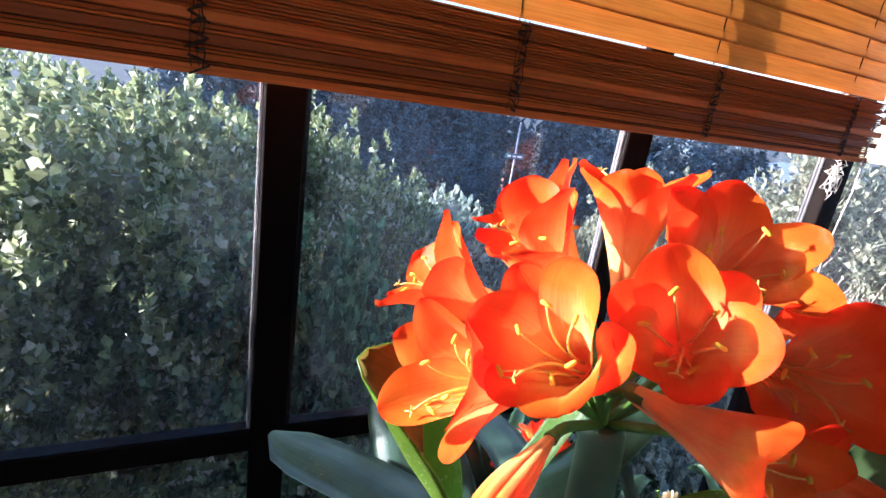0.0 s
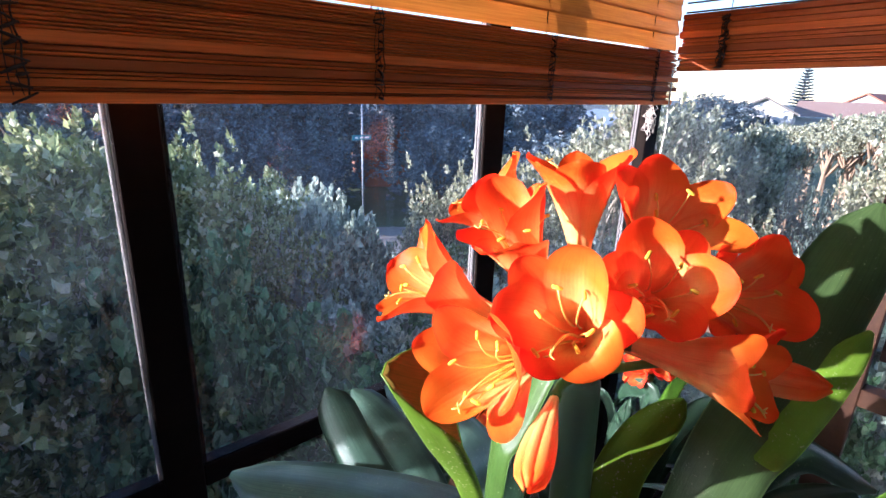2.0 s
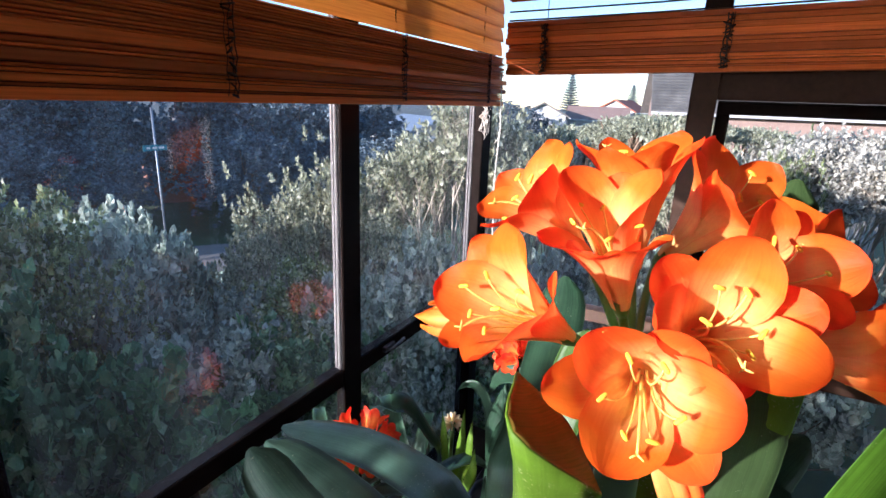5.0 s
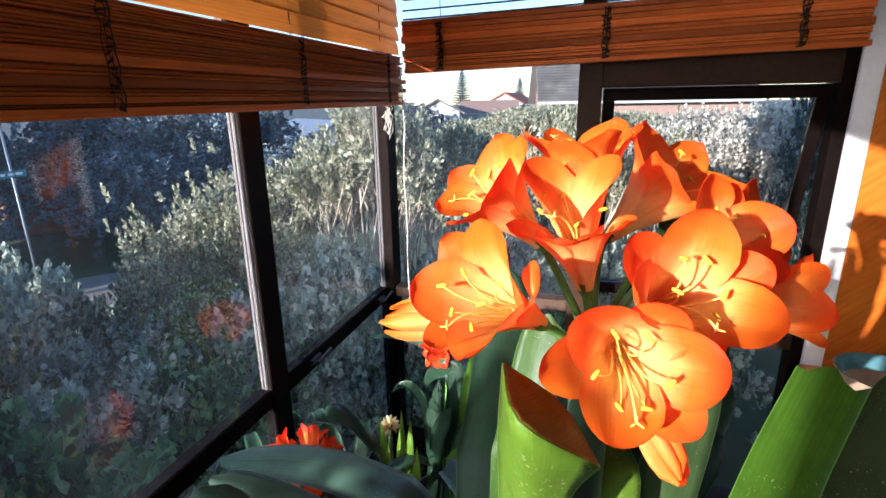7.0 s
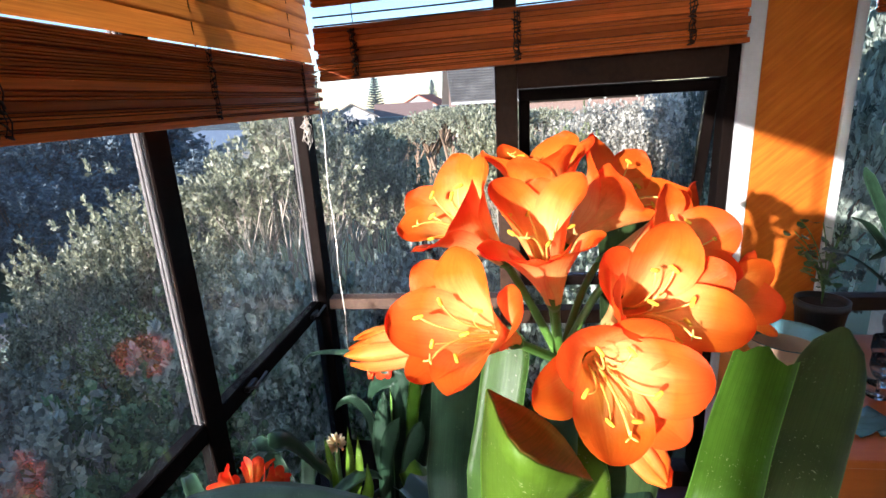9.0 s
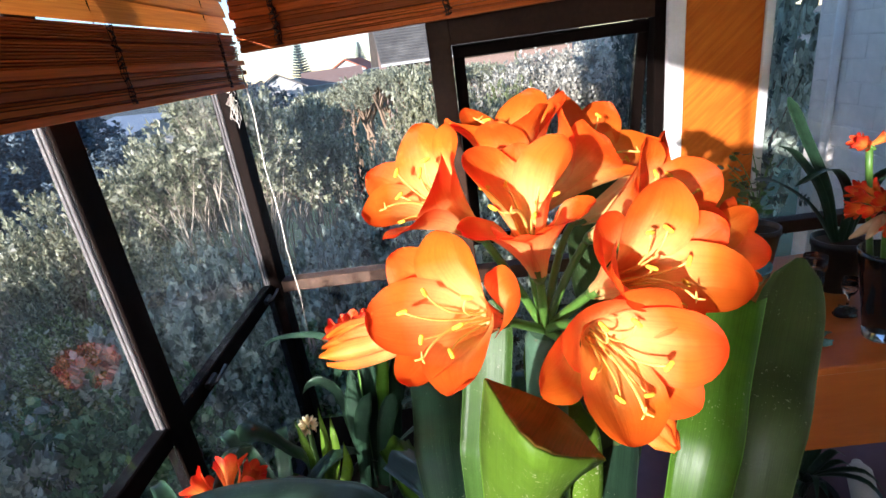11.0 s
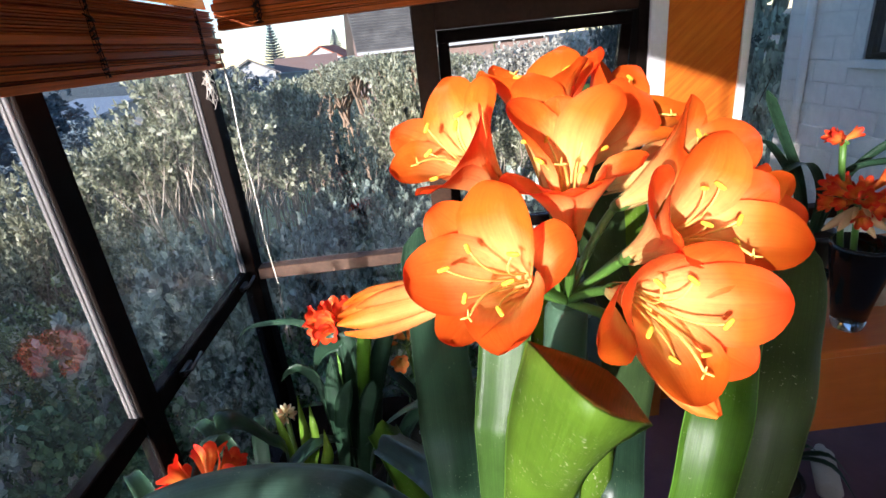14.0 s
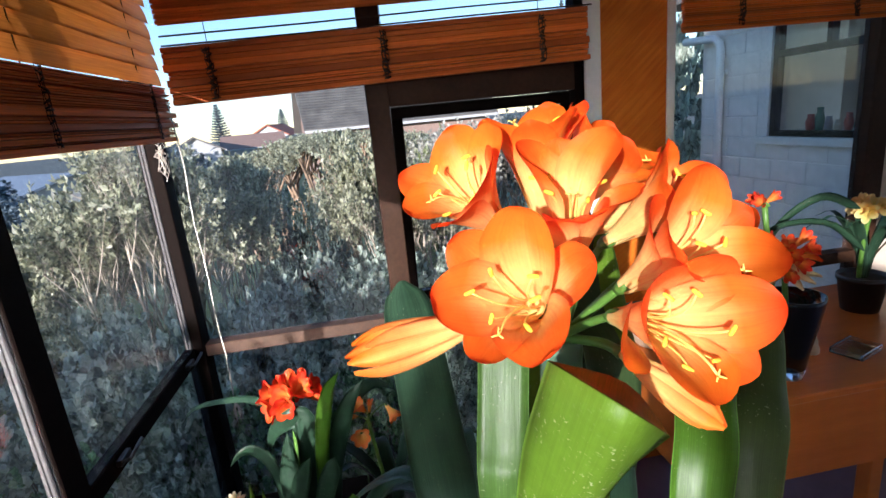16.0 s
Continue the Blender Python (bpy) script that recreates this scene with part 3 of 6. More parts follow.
def smooth_line(pts, n):
    """A curve through all the points (Catmull-Rom)."""
    p = [Vector(q) for q in pts]
    p = [p[0] * 2 - p[1]] + p + [p[-1] * 2 - p[-2]]
    out = []
    for i in range(n):
        x = i / (n - 1) * (len(p) - 3)
        k = min(int(x), len(p) - 4)
        u, a, b, c, d = x - k, p[k], p[k + 1], p[k + 2], p[k + 3]
        out.append(0.5 * (2 * b + (c - a) * u + (2 * a - 5 * b + 4 * c - d) * u * u + (3 * b - a - 3 * c + d) * u ** 3))
    return out


def strap(parent, pts, width, mat, seed=0, fold=0.25, foot=0.62, twist=0.0, side=None, tip=0.86, rows=22, cols=7, name="leaf", blunt=False, sharp=False):
    """A thick strap leaf along a curve, slightly keeled, with a rounded tip and a little thickness."""
    rnd = random.Random(seed)
    line = smooth_line(pts, rows)
    bm = bmesh.new()
    uvl = bm.loops.layers.uv.new()
    ph = rnd.uniform(0, 6)
    prev = Vector(side).normalized() if side else None
    tops, unders = [], []
    for i, p in enumerate(line):
        s = i / (rows - 1)
        d = (line[min(i + 1, rows - 1)] - line[max(i - 1, 0)]).normalized()
        if prev is None:
            sd = d.cross(Vector((0, 0, 1)))
            prev = sd.normalized() if sd.length > 0.05 else Vector((1, 0, 0))
        sd = (prev - d * prev.dot(d)).normalized()
        prev = sd
        sd = Matrix.Rotation(radians(twist * s), 3, d) @ sd
        nor = sd.cross(d).normalized()
        w = width / 2 * (foot + (1 - foot) * min(1, s / (0.5 if foot > 0.6 else 0.95)))
        if s > tip and not blunt:
            w *= max(0.02, 1 - ((s - tip) / (1 - tip)) ** (1.35 if sharp else 2.2)) ** (1.0 if sharp else 0.5)
        a, b = [], []
        for j in range(cols):
            u = j / (cols - 1) * 2 - 1
            lift = fold * abs(u) * w + 0.05 * w * math.sin(5 * s + ph + 2 * u)
            e = 0.016 * math.cos(4.6 * u - 0.5) + 0.005 * math.sin(19 * u + seed) if blunt and i == rows - 1 else 0
            v = p + sd * u * w + nor * lift + d * e * 0.4
            a.append(bm.verts.new(v))
            b.append(bm.verts.new(v - nor * 0.0012 * (1.05 - abs(u))))
        tops.append(a)
        unders.append(b)
    def quad(vs, ids):
        f = bm.faces.new(vs)
        f.smooth = True
        for lp, (i, j) in zip(f.loops, ids):
            lp[uvl].uv = (j / (cols - 1), i / (rows - 1))
    for i in range(rows - 1):
        for j in range(cols - 1):
            ids = ((i, j), (i, j + 1), (i + 1, j + 1), (i + 1, j))
            quad([tops[x][y] for x, y in ids], ids)
            quad([unders[x][y] for x, y in reversed(ids)], list(reversed(ids)))
        for j in (0, cols - 1):
            ids = ((i, j), (i + 1, j))
            quad([tops[i][j], tops[i + 1][j], unders[i + 1][j], unders[i][j]], (ids[0], ids[1], ids[1], ids[0]))
    return part(name, bm, mat, parent)


UMBEL = Vector((0.762, 0.548, 1.546))
FOOT = Vector((0.79, 0.555, 1.06))
plant = thing("clivia_plant", "potted clivia in full bloom with orange funnel flowers and strap leaves", "plant")
bm = bmesh.new()
tube(bm, bezier([FOOT + Vector((0, 0, -0.05)), (0.785, 0.552, 1.3), UMBEL + Vector((0.004, 0, -0.01)), UMBEL], 14), [0.017 - 0.004 * i / 13 for i in range(13)] + [0.010], 14)
# dark leaf colour on the stalk stands for shade under the blooms
part("scape", bm, LEAF, plant, "thick green flower stalk")
#         middle of the lip         axis                 L      R     roll, or (turn, reach, rise) of each tepal
BLOOMS = [((0.637, 0.534, 1.602), (-0.95, -0.10, 0.30), 0.068, 0.032, [(-83, 0.031, 0.004), (-28, 0.027, 0.001), (44, 0.031, 0.0), (92, 0.036, -0.003), (161, 0.029, 0.005), (-135, 0.034, -0.008)]),
          ((0.668, 0.507, 1.632), (-0.76, -0.27, 0.59), 0.068, 0.032, [(-135, 0.033, 0.003), (-76, 0.032, -0.004), (-9, 0.029, 0.006), (52, 0.033, -0.003), (100, 0.031, 0.0), (172, 0.029, -0.003)]),
          ((0.660, 0.612, 1.624), (-0.70, 0.47, 0.53), 0.068, 0.032, [(-142, 0.033, 0.001), (-66, 0.035, -0.007), (-10, 0.031, 0.005), (53, 0.030, 0.0), (109, 0.030, 0.002), (166, 0.030, 0.0)]),
          ((0.698, 0.566, 1.664), (-0.38, 0.15, 0.91), 0.062, 0.033, [(-60, 0.023, 0.011), (13, 0.021, 0.004), (82, 0.024, 0.011), (141, 0.032, -0.005), (193, 0.026, -0.010), (-113, 0.031, -0.003)]),
          ((0.716, 0.482, 1.645), (-0.66, -0.49, 0.57), 0.066, 0.031, [(30, 0.030, 0.002), (85, 0.029, -0.002), (140, 0.029, 0.0), (-162, 0.027, 0.003), (-91, 0.029, 0.0), (-30, 0.028, -0.008)]),
          ((0.766, 0.501, 1.670), (-0.32, -0.59, 0.74), 0.068, 0.033, [(1, 0.036, -0.003), (50, 0.038, 0.0), (95, 0.037, 0.002), (165, 0.034, 0.0), (-132, 0.038, 0.004), (-75, 0.034, 0.002)]),
          ((0.755, 0.563, 1.690), (-0.06, 0.08, 0.99), 0.072, 0.030, [(-73, 0.032, 0.001), (-22, 0.027, 0.0), (30, 0.025, 0.0), (88, 0.029, 0.002), (143, 0.032, 0.001), (-140, 0.030, 0.0)]),
          ((0.781, 0.458, 1.630), (-0.40, -0.78, 0.42), 0.064, 0.032, [(-11, 0.028, 0.006), (-69, 0.030, -0.002), (-135, 0.029, 0.006), (170, 0.030, 0.0), (111, 0.034, -0.008), (50, 0.031, 0.0)]),
          ((0.742, 0.437, 1.601), (0.20, -0.96, 0.05), 0.066, 0.026, [(-151, 0.023, 0.003), (-88, 0.022, 0.006), (-30, 0.023, 0.0), (32, 0.023, -0.004), (88, 0.024, -0.006), (150, 0.023, 0.0)]),
          ((0.725, 0.620, 1.667), (-0.42, 0.54, 0.72), 0.062, 0.031, 30)]
for i, (mouth, axis, L, R, roll) in enumerate(BLOOMS):
    tips = roll if isinstance(roll, list) else None
    flower(plant, mouth, axis, L, R, 0 if tips else roll, 31 + i, root=UMBEL, tips=tips)


def bud(parent, base, tip, root, width, seed, loose=0.0):
    """A closed bud: folded tepals wrapped round one another."""
    base, tip = Vector(base), Vector(tip)
    L = (tip - base).length
    m = Matrix.Translation(base) @ axes(tip - base, 20 * seed)
    bm = bmesh.new()
    r = m.inverted() @ Vector(root)
    tube(bm, bezier([r, r * 0.4, (0, 0, -0.012), (0, 0, 0.004)], 10), [0.003] * 9 + [0.004], 8)
    b = part("bud", bm, STALK, parent, "closed orange bud")
    b.matrix_local = m
    for k in range(6):
        a = radians(60 * k)
        bm = bmesh.new()
        uvl = bm.loops.layers.uv.new()
        rows, cols, g = 12, 7, []
        for i in range(rows):
            s = i / (rows - 1)
            rr = width * (0.24 + 0.76 * math.sin(min(1, s / 0.72) * math.pi / 2) ** 1.5) * (1 if s < 0.72 else max(0.03 + 0.58 * loose, 1 - ((s - 0.72) / 0.285) ** 2.8) ** 0.5)
            rr *= 1.10 if k % 2 else 0.98
            rr *= 1 + loose * 0.35 * s * math.sin(1.9 * k + 1)
            lobe = [rr * (0.76 + 0.24 * math.cos(u * 1.50)) for u in (j / (cols - 1) * 2 - 1 for j in range(cols))]
            arc = 0.62 - 0.10 * loose
            if loose and s > 0.78:
                arc *= max(0.03, 1 - ((s - 0.78) / 0.22) ** 2) ** 0.5
            g.append([bm.verts.new((lobe[j] * math.cos((j / (cols - 1) * 2 - 1) * arc), lobe[j] * math.sin((j / (cols - 1) * 2 - 1) * arc), s * L * (1.0 + (0.03 + 0.10 * loose) * math.sin(k * 2.2)))) for j in range(cols)])
        for i in range(rows - 1):
            for j in range(cols - 1):
                f = bm.faces.new((g[i][j], g[i][j + 1], g[i + 1][j + 1], g[i + 1][j]))
                f.smooth = True
                for lp, (x, y) in zip(f.loops, ((i, j), (i, j + 1), (i + 1, j + 1), (i + 1, j))):
                    lp[uvl].uv = (y / (cols - 1), 0.3 + 0.5 * x / (rows - 1))
        t = part("tepal", bm, TEPAL, b)
        t.matrix_local = Matrix.Rotation(a, 4, "Z")
    return b


bud(plant, (0.716, 0.535, 1.556), (0.662, 0.5095, 1.537), UMBEL, 0.0095, 1)
bud(plant, (0.740, 0.596, 1.576), (0.734, 0.678, 1.567), UMBEL, 0.0130, 2, 0.55)
bud(plant, (0.778, 0.492, 1.574), (0.784, 0.425, 1.588), UMBEL, 0.0095, 3)

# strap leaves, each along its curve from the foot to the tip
# the first four carry the sky's blue sheen in their colour
strap(plant, [FOOT, (0.775, 0.575, 1.27), (0.755, 0.640, 1.345), (0.735, 0.690, 1.352), (0.694, 0.761, 1.345), (0.621, 0.838, 1.345)], 0.086, LEAF_SHEEN, 0, 0.15, side=(-0.63, -0.38, -0.68))
strap(plant, [FOOT, (0.770, 0.640, 1.22), (0.745, 0.706, 1.295), (0.745, 0.770, 1.313), (0.751, 0.831, 1.332), (0.755, 0.885, 1.366)], 0.050, LEAF_SHEEN, 1, 0.2, side=(-0.9, 0.19, -0.38))
strap(plant, [FOOT, (0.800, 0.670, 1.20), (0.815, 0.760, 1.268), (0.830, 0.850, 1.288), (0.825, 0.940, 1.308)], 0.052, LEAF_SHEEN, 2, 0.2, side=(-0.87, 0.2, -0.45))
strap(plant, [FOOT, (0.860, 0.650, 1.20), (0.920, 0.745, 1.236), (0.955, 0.804, 1.226), (0.977, 0.920, 1.217), (0.974, 1.068, 1.192)], 0.066, LEAF_SHEEN, 3, 0.15, side=(-0.7, 0.03, -0.71))
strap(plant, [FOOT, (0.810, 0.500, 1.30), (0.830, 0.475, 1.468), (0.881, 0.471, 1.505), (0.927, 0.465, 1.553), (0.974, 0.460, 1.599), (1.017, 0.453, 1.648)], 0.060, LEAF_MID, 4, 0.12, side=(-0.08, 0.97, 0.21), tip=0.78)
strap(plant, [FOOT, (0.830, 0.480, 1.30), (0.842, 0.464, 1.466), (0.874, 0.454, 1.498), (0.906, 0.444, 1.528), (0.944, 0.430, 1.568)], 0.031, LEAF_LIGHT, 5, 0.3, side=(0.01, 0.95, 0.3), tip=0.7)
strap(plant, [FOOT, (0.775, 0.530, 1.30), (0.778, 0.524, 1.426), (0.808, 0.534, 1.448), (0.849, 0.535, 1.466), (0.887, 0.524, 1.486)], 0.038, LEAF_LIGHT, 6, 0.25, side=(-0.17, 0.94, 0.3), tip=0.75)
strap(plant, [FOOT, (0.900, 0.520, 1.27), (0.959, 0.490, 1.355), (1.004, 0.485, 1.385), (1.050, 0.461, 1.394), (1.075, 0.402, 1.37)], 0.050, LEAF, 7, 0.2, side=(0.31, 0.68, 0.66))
# a sunlit leaf and a shaded one, told apart by colour alone
strap(plant, [FOOT, (0.755, 0.470, 1.30), (0.771, 0.436, 1.415), (0.811, 0.408, 1.457), (0.859, 0.372, 1.500)], 0.046, LEAF_SUNLIT, 8, 0.10, side=(0.51, 0.85, 0.14), blunt=True)
strap(plant, [FOOT, (0.770, 0.420, 1.30), (0.790, 0.382, 1.415), (0.847, 0.336, 1.449), (0.912, 0.282, 1.499)], 0.055, LEAF_SHADED, 9, 0.25, side=(0.58, 0.81, 0.11), tip=0.8)
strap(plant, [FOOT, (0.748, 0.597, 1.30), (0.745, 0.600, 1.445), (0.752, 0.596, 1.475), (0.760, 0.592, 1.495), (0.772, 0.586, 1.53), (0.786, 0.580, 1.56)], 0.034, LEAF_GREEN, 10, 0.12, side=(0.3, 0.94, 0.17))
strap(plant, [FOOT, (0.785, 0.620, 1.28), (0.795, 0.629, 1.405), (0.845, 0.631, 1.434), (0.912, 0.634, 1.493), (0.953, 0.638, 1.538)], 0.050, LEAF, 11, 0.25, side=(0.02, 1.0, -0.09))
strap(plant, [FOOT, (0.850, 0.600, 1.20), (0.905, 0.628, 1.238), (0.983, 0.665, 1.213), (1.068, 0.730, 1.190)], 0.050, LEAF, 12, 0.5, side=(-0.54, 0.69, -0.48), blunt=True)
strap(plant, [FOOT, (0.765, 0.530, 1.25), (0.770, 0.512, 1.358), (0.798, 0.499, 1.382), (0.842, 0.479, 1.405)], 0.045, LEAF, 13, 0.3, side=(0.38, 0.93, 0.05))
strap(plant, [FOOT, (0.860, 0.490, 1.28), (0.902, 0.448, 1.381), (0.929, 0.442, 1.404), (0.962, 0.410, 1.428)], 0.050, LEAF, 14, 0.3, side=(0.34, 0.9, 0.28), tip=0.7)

strap(plant, [FOOT, (0.86, 0.600, 1.02), (0.97, 0.650, 1.075), (1.08, 0.705, 1.125), (1.145, 0.740, 1.145)], 0.056, LEAF_SUNLIT, 15, 0.55, side=(-0.55, 0.75, 0.3), blunt=True)


def sheet(name, rows, mat, label="", columns=9):
    """A curved blade through rows of points, a little thick."""
    bm = bmesh.new()
    uvl = bm.loops.layers.uv.new()
    grid = [[bm.verts.new(p) for p in smooth_line(r, columns)] for r in rows]
    for i in range(len(grid) - 1):
        for j in range(columns - 1):
            ids = ((i, j), (i, j + 1), (i + 1, j + 1), (i + 1, j))
            f = bm.faces.new([grid[a][b] for a, b in ids])
            f.smooth = True
            for lp, (a, b) in zip(f.loops, ids):
                lp[uvl].uv = (b / (columns - 1), 1 - a / (len(grid) - 1))
    ob = part(name, bm, mat, plant, label)
    ob.modifiers.new("thick", "SOLIDIFY").thickness = 0.0012
    return ob


# one broad leaf broken off at its top and gaping, its scorched hollow showing
RIM = [(0.667, 0.591, 1.583), (0.624, 0.5775, 1.5825), (0.650, 0.545, 1.548)]
LIP = [(0.667, 0.591, 1.583), (0.653, 0.563, 1.5745), (0.650, 0.545, 1.548)]
down = [smooth_line(c, 15) for c in ((RIM[0], (0.692, 0.597, 1.527), (0.711, 0.599, 1.468), (0.722, 0.599, 1.393), (0.775, 0.575, 1.20), (0.785, 0.565, 1.10)),
                                     (RIM[1], (0.655, 0.578, 1.525), (0.688, 0.580, 1.470), (0.713, 0.586, 1.393), (0.770, 0.570, 1.20), (0.783, 0.560, 1.10)),
                                     (RIM[2], (0.671, 0.555, 1.515), (0.692, 0.562, 1.470), (0.713, 0.571, 1.393), (0.775, 0.562, 1.20), (0.785, 0.556, 1.10)))]
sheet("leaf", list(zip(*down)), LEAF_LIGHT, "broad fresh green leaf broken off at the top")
hollow = []
for k in range(7):
    v = k / 6
    hollow.append([Vector(a).lerp(Vector(b), v) + Vector((0.004, 0.0, -0.005)) * math.sin(math.pi * v) * (1 if i == 1 else 0) for i, (a, b) in enumerate(zip(RIM, LIP))])
sheet("leaf_fold", hollow, LEAF_DRY, "scorched olive brown hollow of the broken leaf")
POT = plain("terracotta", (0.30, 0.12, 0.06), 0.8, scale=20)
SOIL = plain("dark potting soil", (0.03, 0.022, 0.015), 0.95, scale=80, bumps=0.8)
bm = bmesh.new()
lathe(bm, [(0.0, 0.761), (0.085, 0.761), (0.115, 1.0), (0.125, 1.0), (0.125, 1.03), (0.112, 1.03), (0.11, 0.99)], 32, m=Matrix.Translation((FOOT.x, FOOT.y, 0)))
part("pot", bm, POT, plant)
bm = bmesh.new()
lathe(bm, [(0.0, 1.008), (0.06, 1.01), (0.111, 1.0)], 24, m=Matrix.Translation((FOOT.x, FOOT.y, 0)))
part("soil", bm, SOIL, plant)
stool = thing("plant_stand", "small square timber stand under the clivia pot", "stand")
box("top", (FOOT.x - 0.15, FOOT.y - 0.15, 0.735), (FOOT.x + 0.15, FOOT.y + 0.15, 0.76), DESK, stool)
for sx in (-1, 1):
    for sy in (-1, 1):
        x, y = FOOT.x + sx * 0.125, FOOT.y + sy * 0.125
        box("leg", (x - 0.018, y - 0.018, 0), (x + 0.018, y + 0.018, 0.735), DESK, stool)

# ---- the desk and what stands on it ----
desk = thing("desk", "orange varnished timber desk beside the plywood pier", "desk")
box("desktop", (1.676, -1.95, 0.735), (2.42, -0.22, 0.762), DESK, desk, 0.004)
box("apron", (1.692, -1.92, 0.45), (1.712, -0.25, 0.728), DESK, desk)
box("side_panel", (1.712, -0.27, 0.45), (2.40, -0.25, 0.735), DESK, desk)
box("back_panel", (2.38, -1.92, 0.45), (2.40, -0.27, 0.735), DESK, desk)
for x in (1.70, 2.33):
    for y in (-1.9, -0.93, -0.325):
        box("leg", (x, y, 0), (x + 0.05, y + 0.05, 0.45), DESK, desk)
BLACK = plain("black glass", (0.006, 0.006, 0.008), 0.06, scale=10)
CLEAR, cn, cl, cb = material("clear glass")
cb.inputs["Transmission Weight"].default_value, cb.inputs["Roughness"].default_value, cb.inputs["IOR"].default_value = 1.0, 0.03, 1.45
cl.new(ramp(cn, cl, noise_node(cn, cl, 30), [(0.3, (0.85, 0.87, 0.88)), (0.7, (0.97, 0.98, 0.98))]), cb.inputs["Base Color"])
VASE = (1.79, -0.62)
vase = thing("vase", "tall tapered black glass vase with a thick clear base", "vase")
bm = bmesh.new()
lathe(bm, [(0.0, 0.795), (0.046, 0.797), (0.055, 0.86), (0.072, 0.95), (0.084, 1.03), (0.086, 1.046), (0.081, 1.046), (0.068, 0.95), (0.05, 0.86), (0.0, 0.82)], 32, m=Matrix.Translation((*VASE, 0)))
part("body", bm, BLACK, vase)
bm = bmesh.new()
lathe(bm, [(0.0, 0.763), (0.038, 0.763), (0.042, 0.768), (0.046, 0.794), (0.0, 0.794)], 32, m=Matrix.Translation((*VASE, 0)))
part("foot", bm, CLEAR, vase, "thick clear glass base")


def cut_flowers(name, label, stem_foot, head, n, mat, spread, L, R, seed, up=0.35, down=-0.5, parent=None):
    """An umbel of narrow funnel flowers on one stem."""
    rnd = random.Random(seed)
    t = parent or thing(name, label, "flowers")
    head = Vector(head)
    bm = bmesh.new()
    tube(bm, bezier([stem_foot, (Vector(stem_foot) + head) / 2 + Vector((0.004, 0.006, 0.02)), head], 8), 0.0085, 10)
    part("flower_stem", bm, STALK, t)
    for k in range(n):
        a = 2.4 * k + rnd.uniform(-.3, .3)
        z = down + (up - down) * (k + 0.5) / n
        d = Vector((math.cos(a), math.sin(a), z)).normalized()
        flower(t, head + d * spread * rnd.uniform(0.85, 1.15), d + Vector((0, 0, -0.15)), L, R * rnd.uniform(0.8, 1.2), rnd.uniform(0, 60), seed * 7 + k, mat, False, head, R * 0.44)
    return t


bouquet = cut_flowers("cut_clivia", "cut red clivia umbel with drooping narrow flowers in the vase", (VASE[0], VASE[1], 0.825), (VASE[0] - 0.005, VASE[1] + 0.05, 1.165), 17, TEPAL_FAR, 0.105, 0.068, 0.026, 5, 1.1, -0.25)
CREAM = tepal_material("pale apricot bud", (0.78, 0.66, 0.36), (0.80, 0.66, 0.38), (0.80, 0.62, 0.34))
for k in range(6):
    a = 1.7 + 0.42 * k
    tip = Vector((VASE[0] + 0.100 * math.cos(a), VASE[1] + 0.05 + 0.100 * math.sin(a), 1.105 + 0.012 * (k % 3)))
    bm = bmesh.new()
    uvl = bm.loops.layers.uv.new()
    tube(bm, bezier([(VASE[0] - 0.005, VASE[1] + 0.05, 1.165), (VASE[0], VASE[1] + 0.05, 1.15), tip], 9), [0.003, 0.004, 0.007, 0.010, 0.012, 0.013, 0.0125, 0.009, 0.003], 10)
    part("bud", bm, CREAM, bouquet, "pale apricot bud")
cut_flowers("cut_clivia", "cut red clivia stem with three narrow flowers standing in the vase", (VASE[0] + 0.04, VASE[1] + 0.01, 0.88), (VASE[0] + 0.03, VASE[1] + 0.10, 1.34), 4, TEPAL_FAR, 0.05, 0.05, 0.02, 6, 0.9, 0.2)


def leaf_clump(parent, foot, n, length, width, seed, mat=LEAF, arch=0.6, spread=(0, 360)):
    """A fan of arching strap leaves from one foot."""
    rnd = random.Random(seed)
    foot = Vector(foot)
    for k in range(n):
        a = radians(spread[0] + (spread[1] - spread[0]) * (k + rnd.uniform(-.25, .25)) / n)
        d = Vector((math.cos(a), math.sin(a), 0))
        L = length * rnd.uniform(0.7, 1.1)
        ar = arch * rnd.uniform(0.6, 1.3)
        pts = [foot + d * 0.01, foot + d * L * 0.12 + Vector((0, 0, L * 0.4)), foot + d * L * 0.36 * (0.5 + ar) + Vector((0, 0, L * (0.78 - 0.1 * ar))), foot + d * L * (0.3 + 0.55 * ar) + Vector((0, 0, L * (0.95 - 0.55 * ar)))]
        strap(parent, pts, width * rnd.uniform(0.8, 1.15), mat, seed + k, 0.16, rows=14, cols=5, tip=0.55, sharp=True)


def pot_mesh(parent, foot, r, h, mat, name="pot"):
    bm = bmesh.new()
    lathe(bm, [(0.0, 0.0), (r * 0.72, 0.0), (r * 0.95, h * 0.86), (r, h * 0.86), (r, h), (r * 0.92, h), (r * 0.90, h * 0.88)], 28, m=Matrix.Translation(foot))
    part(name, bm, mat, parent)
    bm = bmesh.new()
    lathe(bm, [(0.0, h * 0.92), (r * 0.5, h * 0.93), (r * 0.90, h * 0.90)], 20, m=Matrix.Translation(foot))
    part("soil", bm, SOIL, parent)


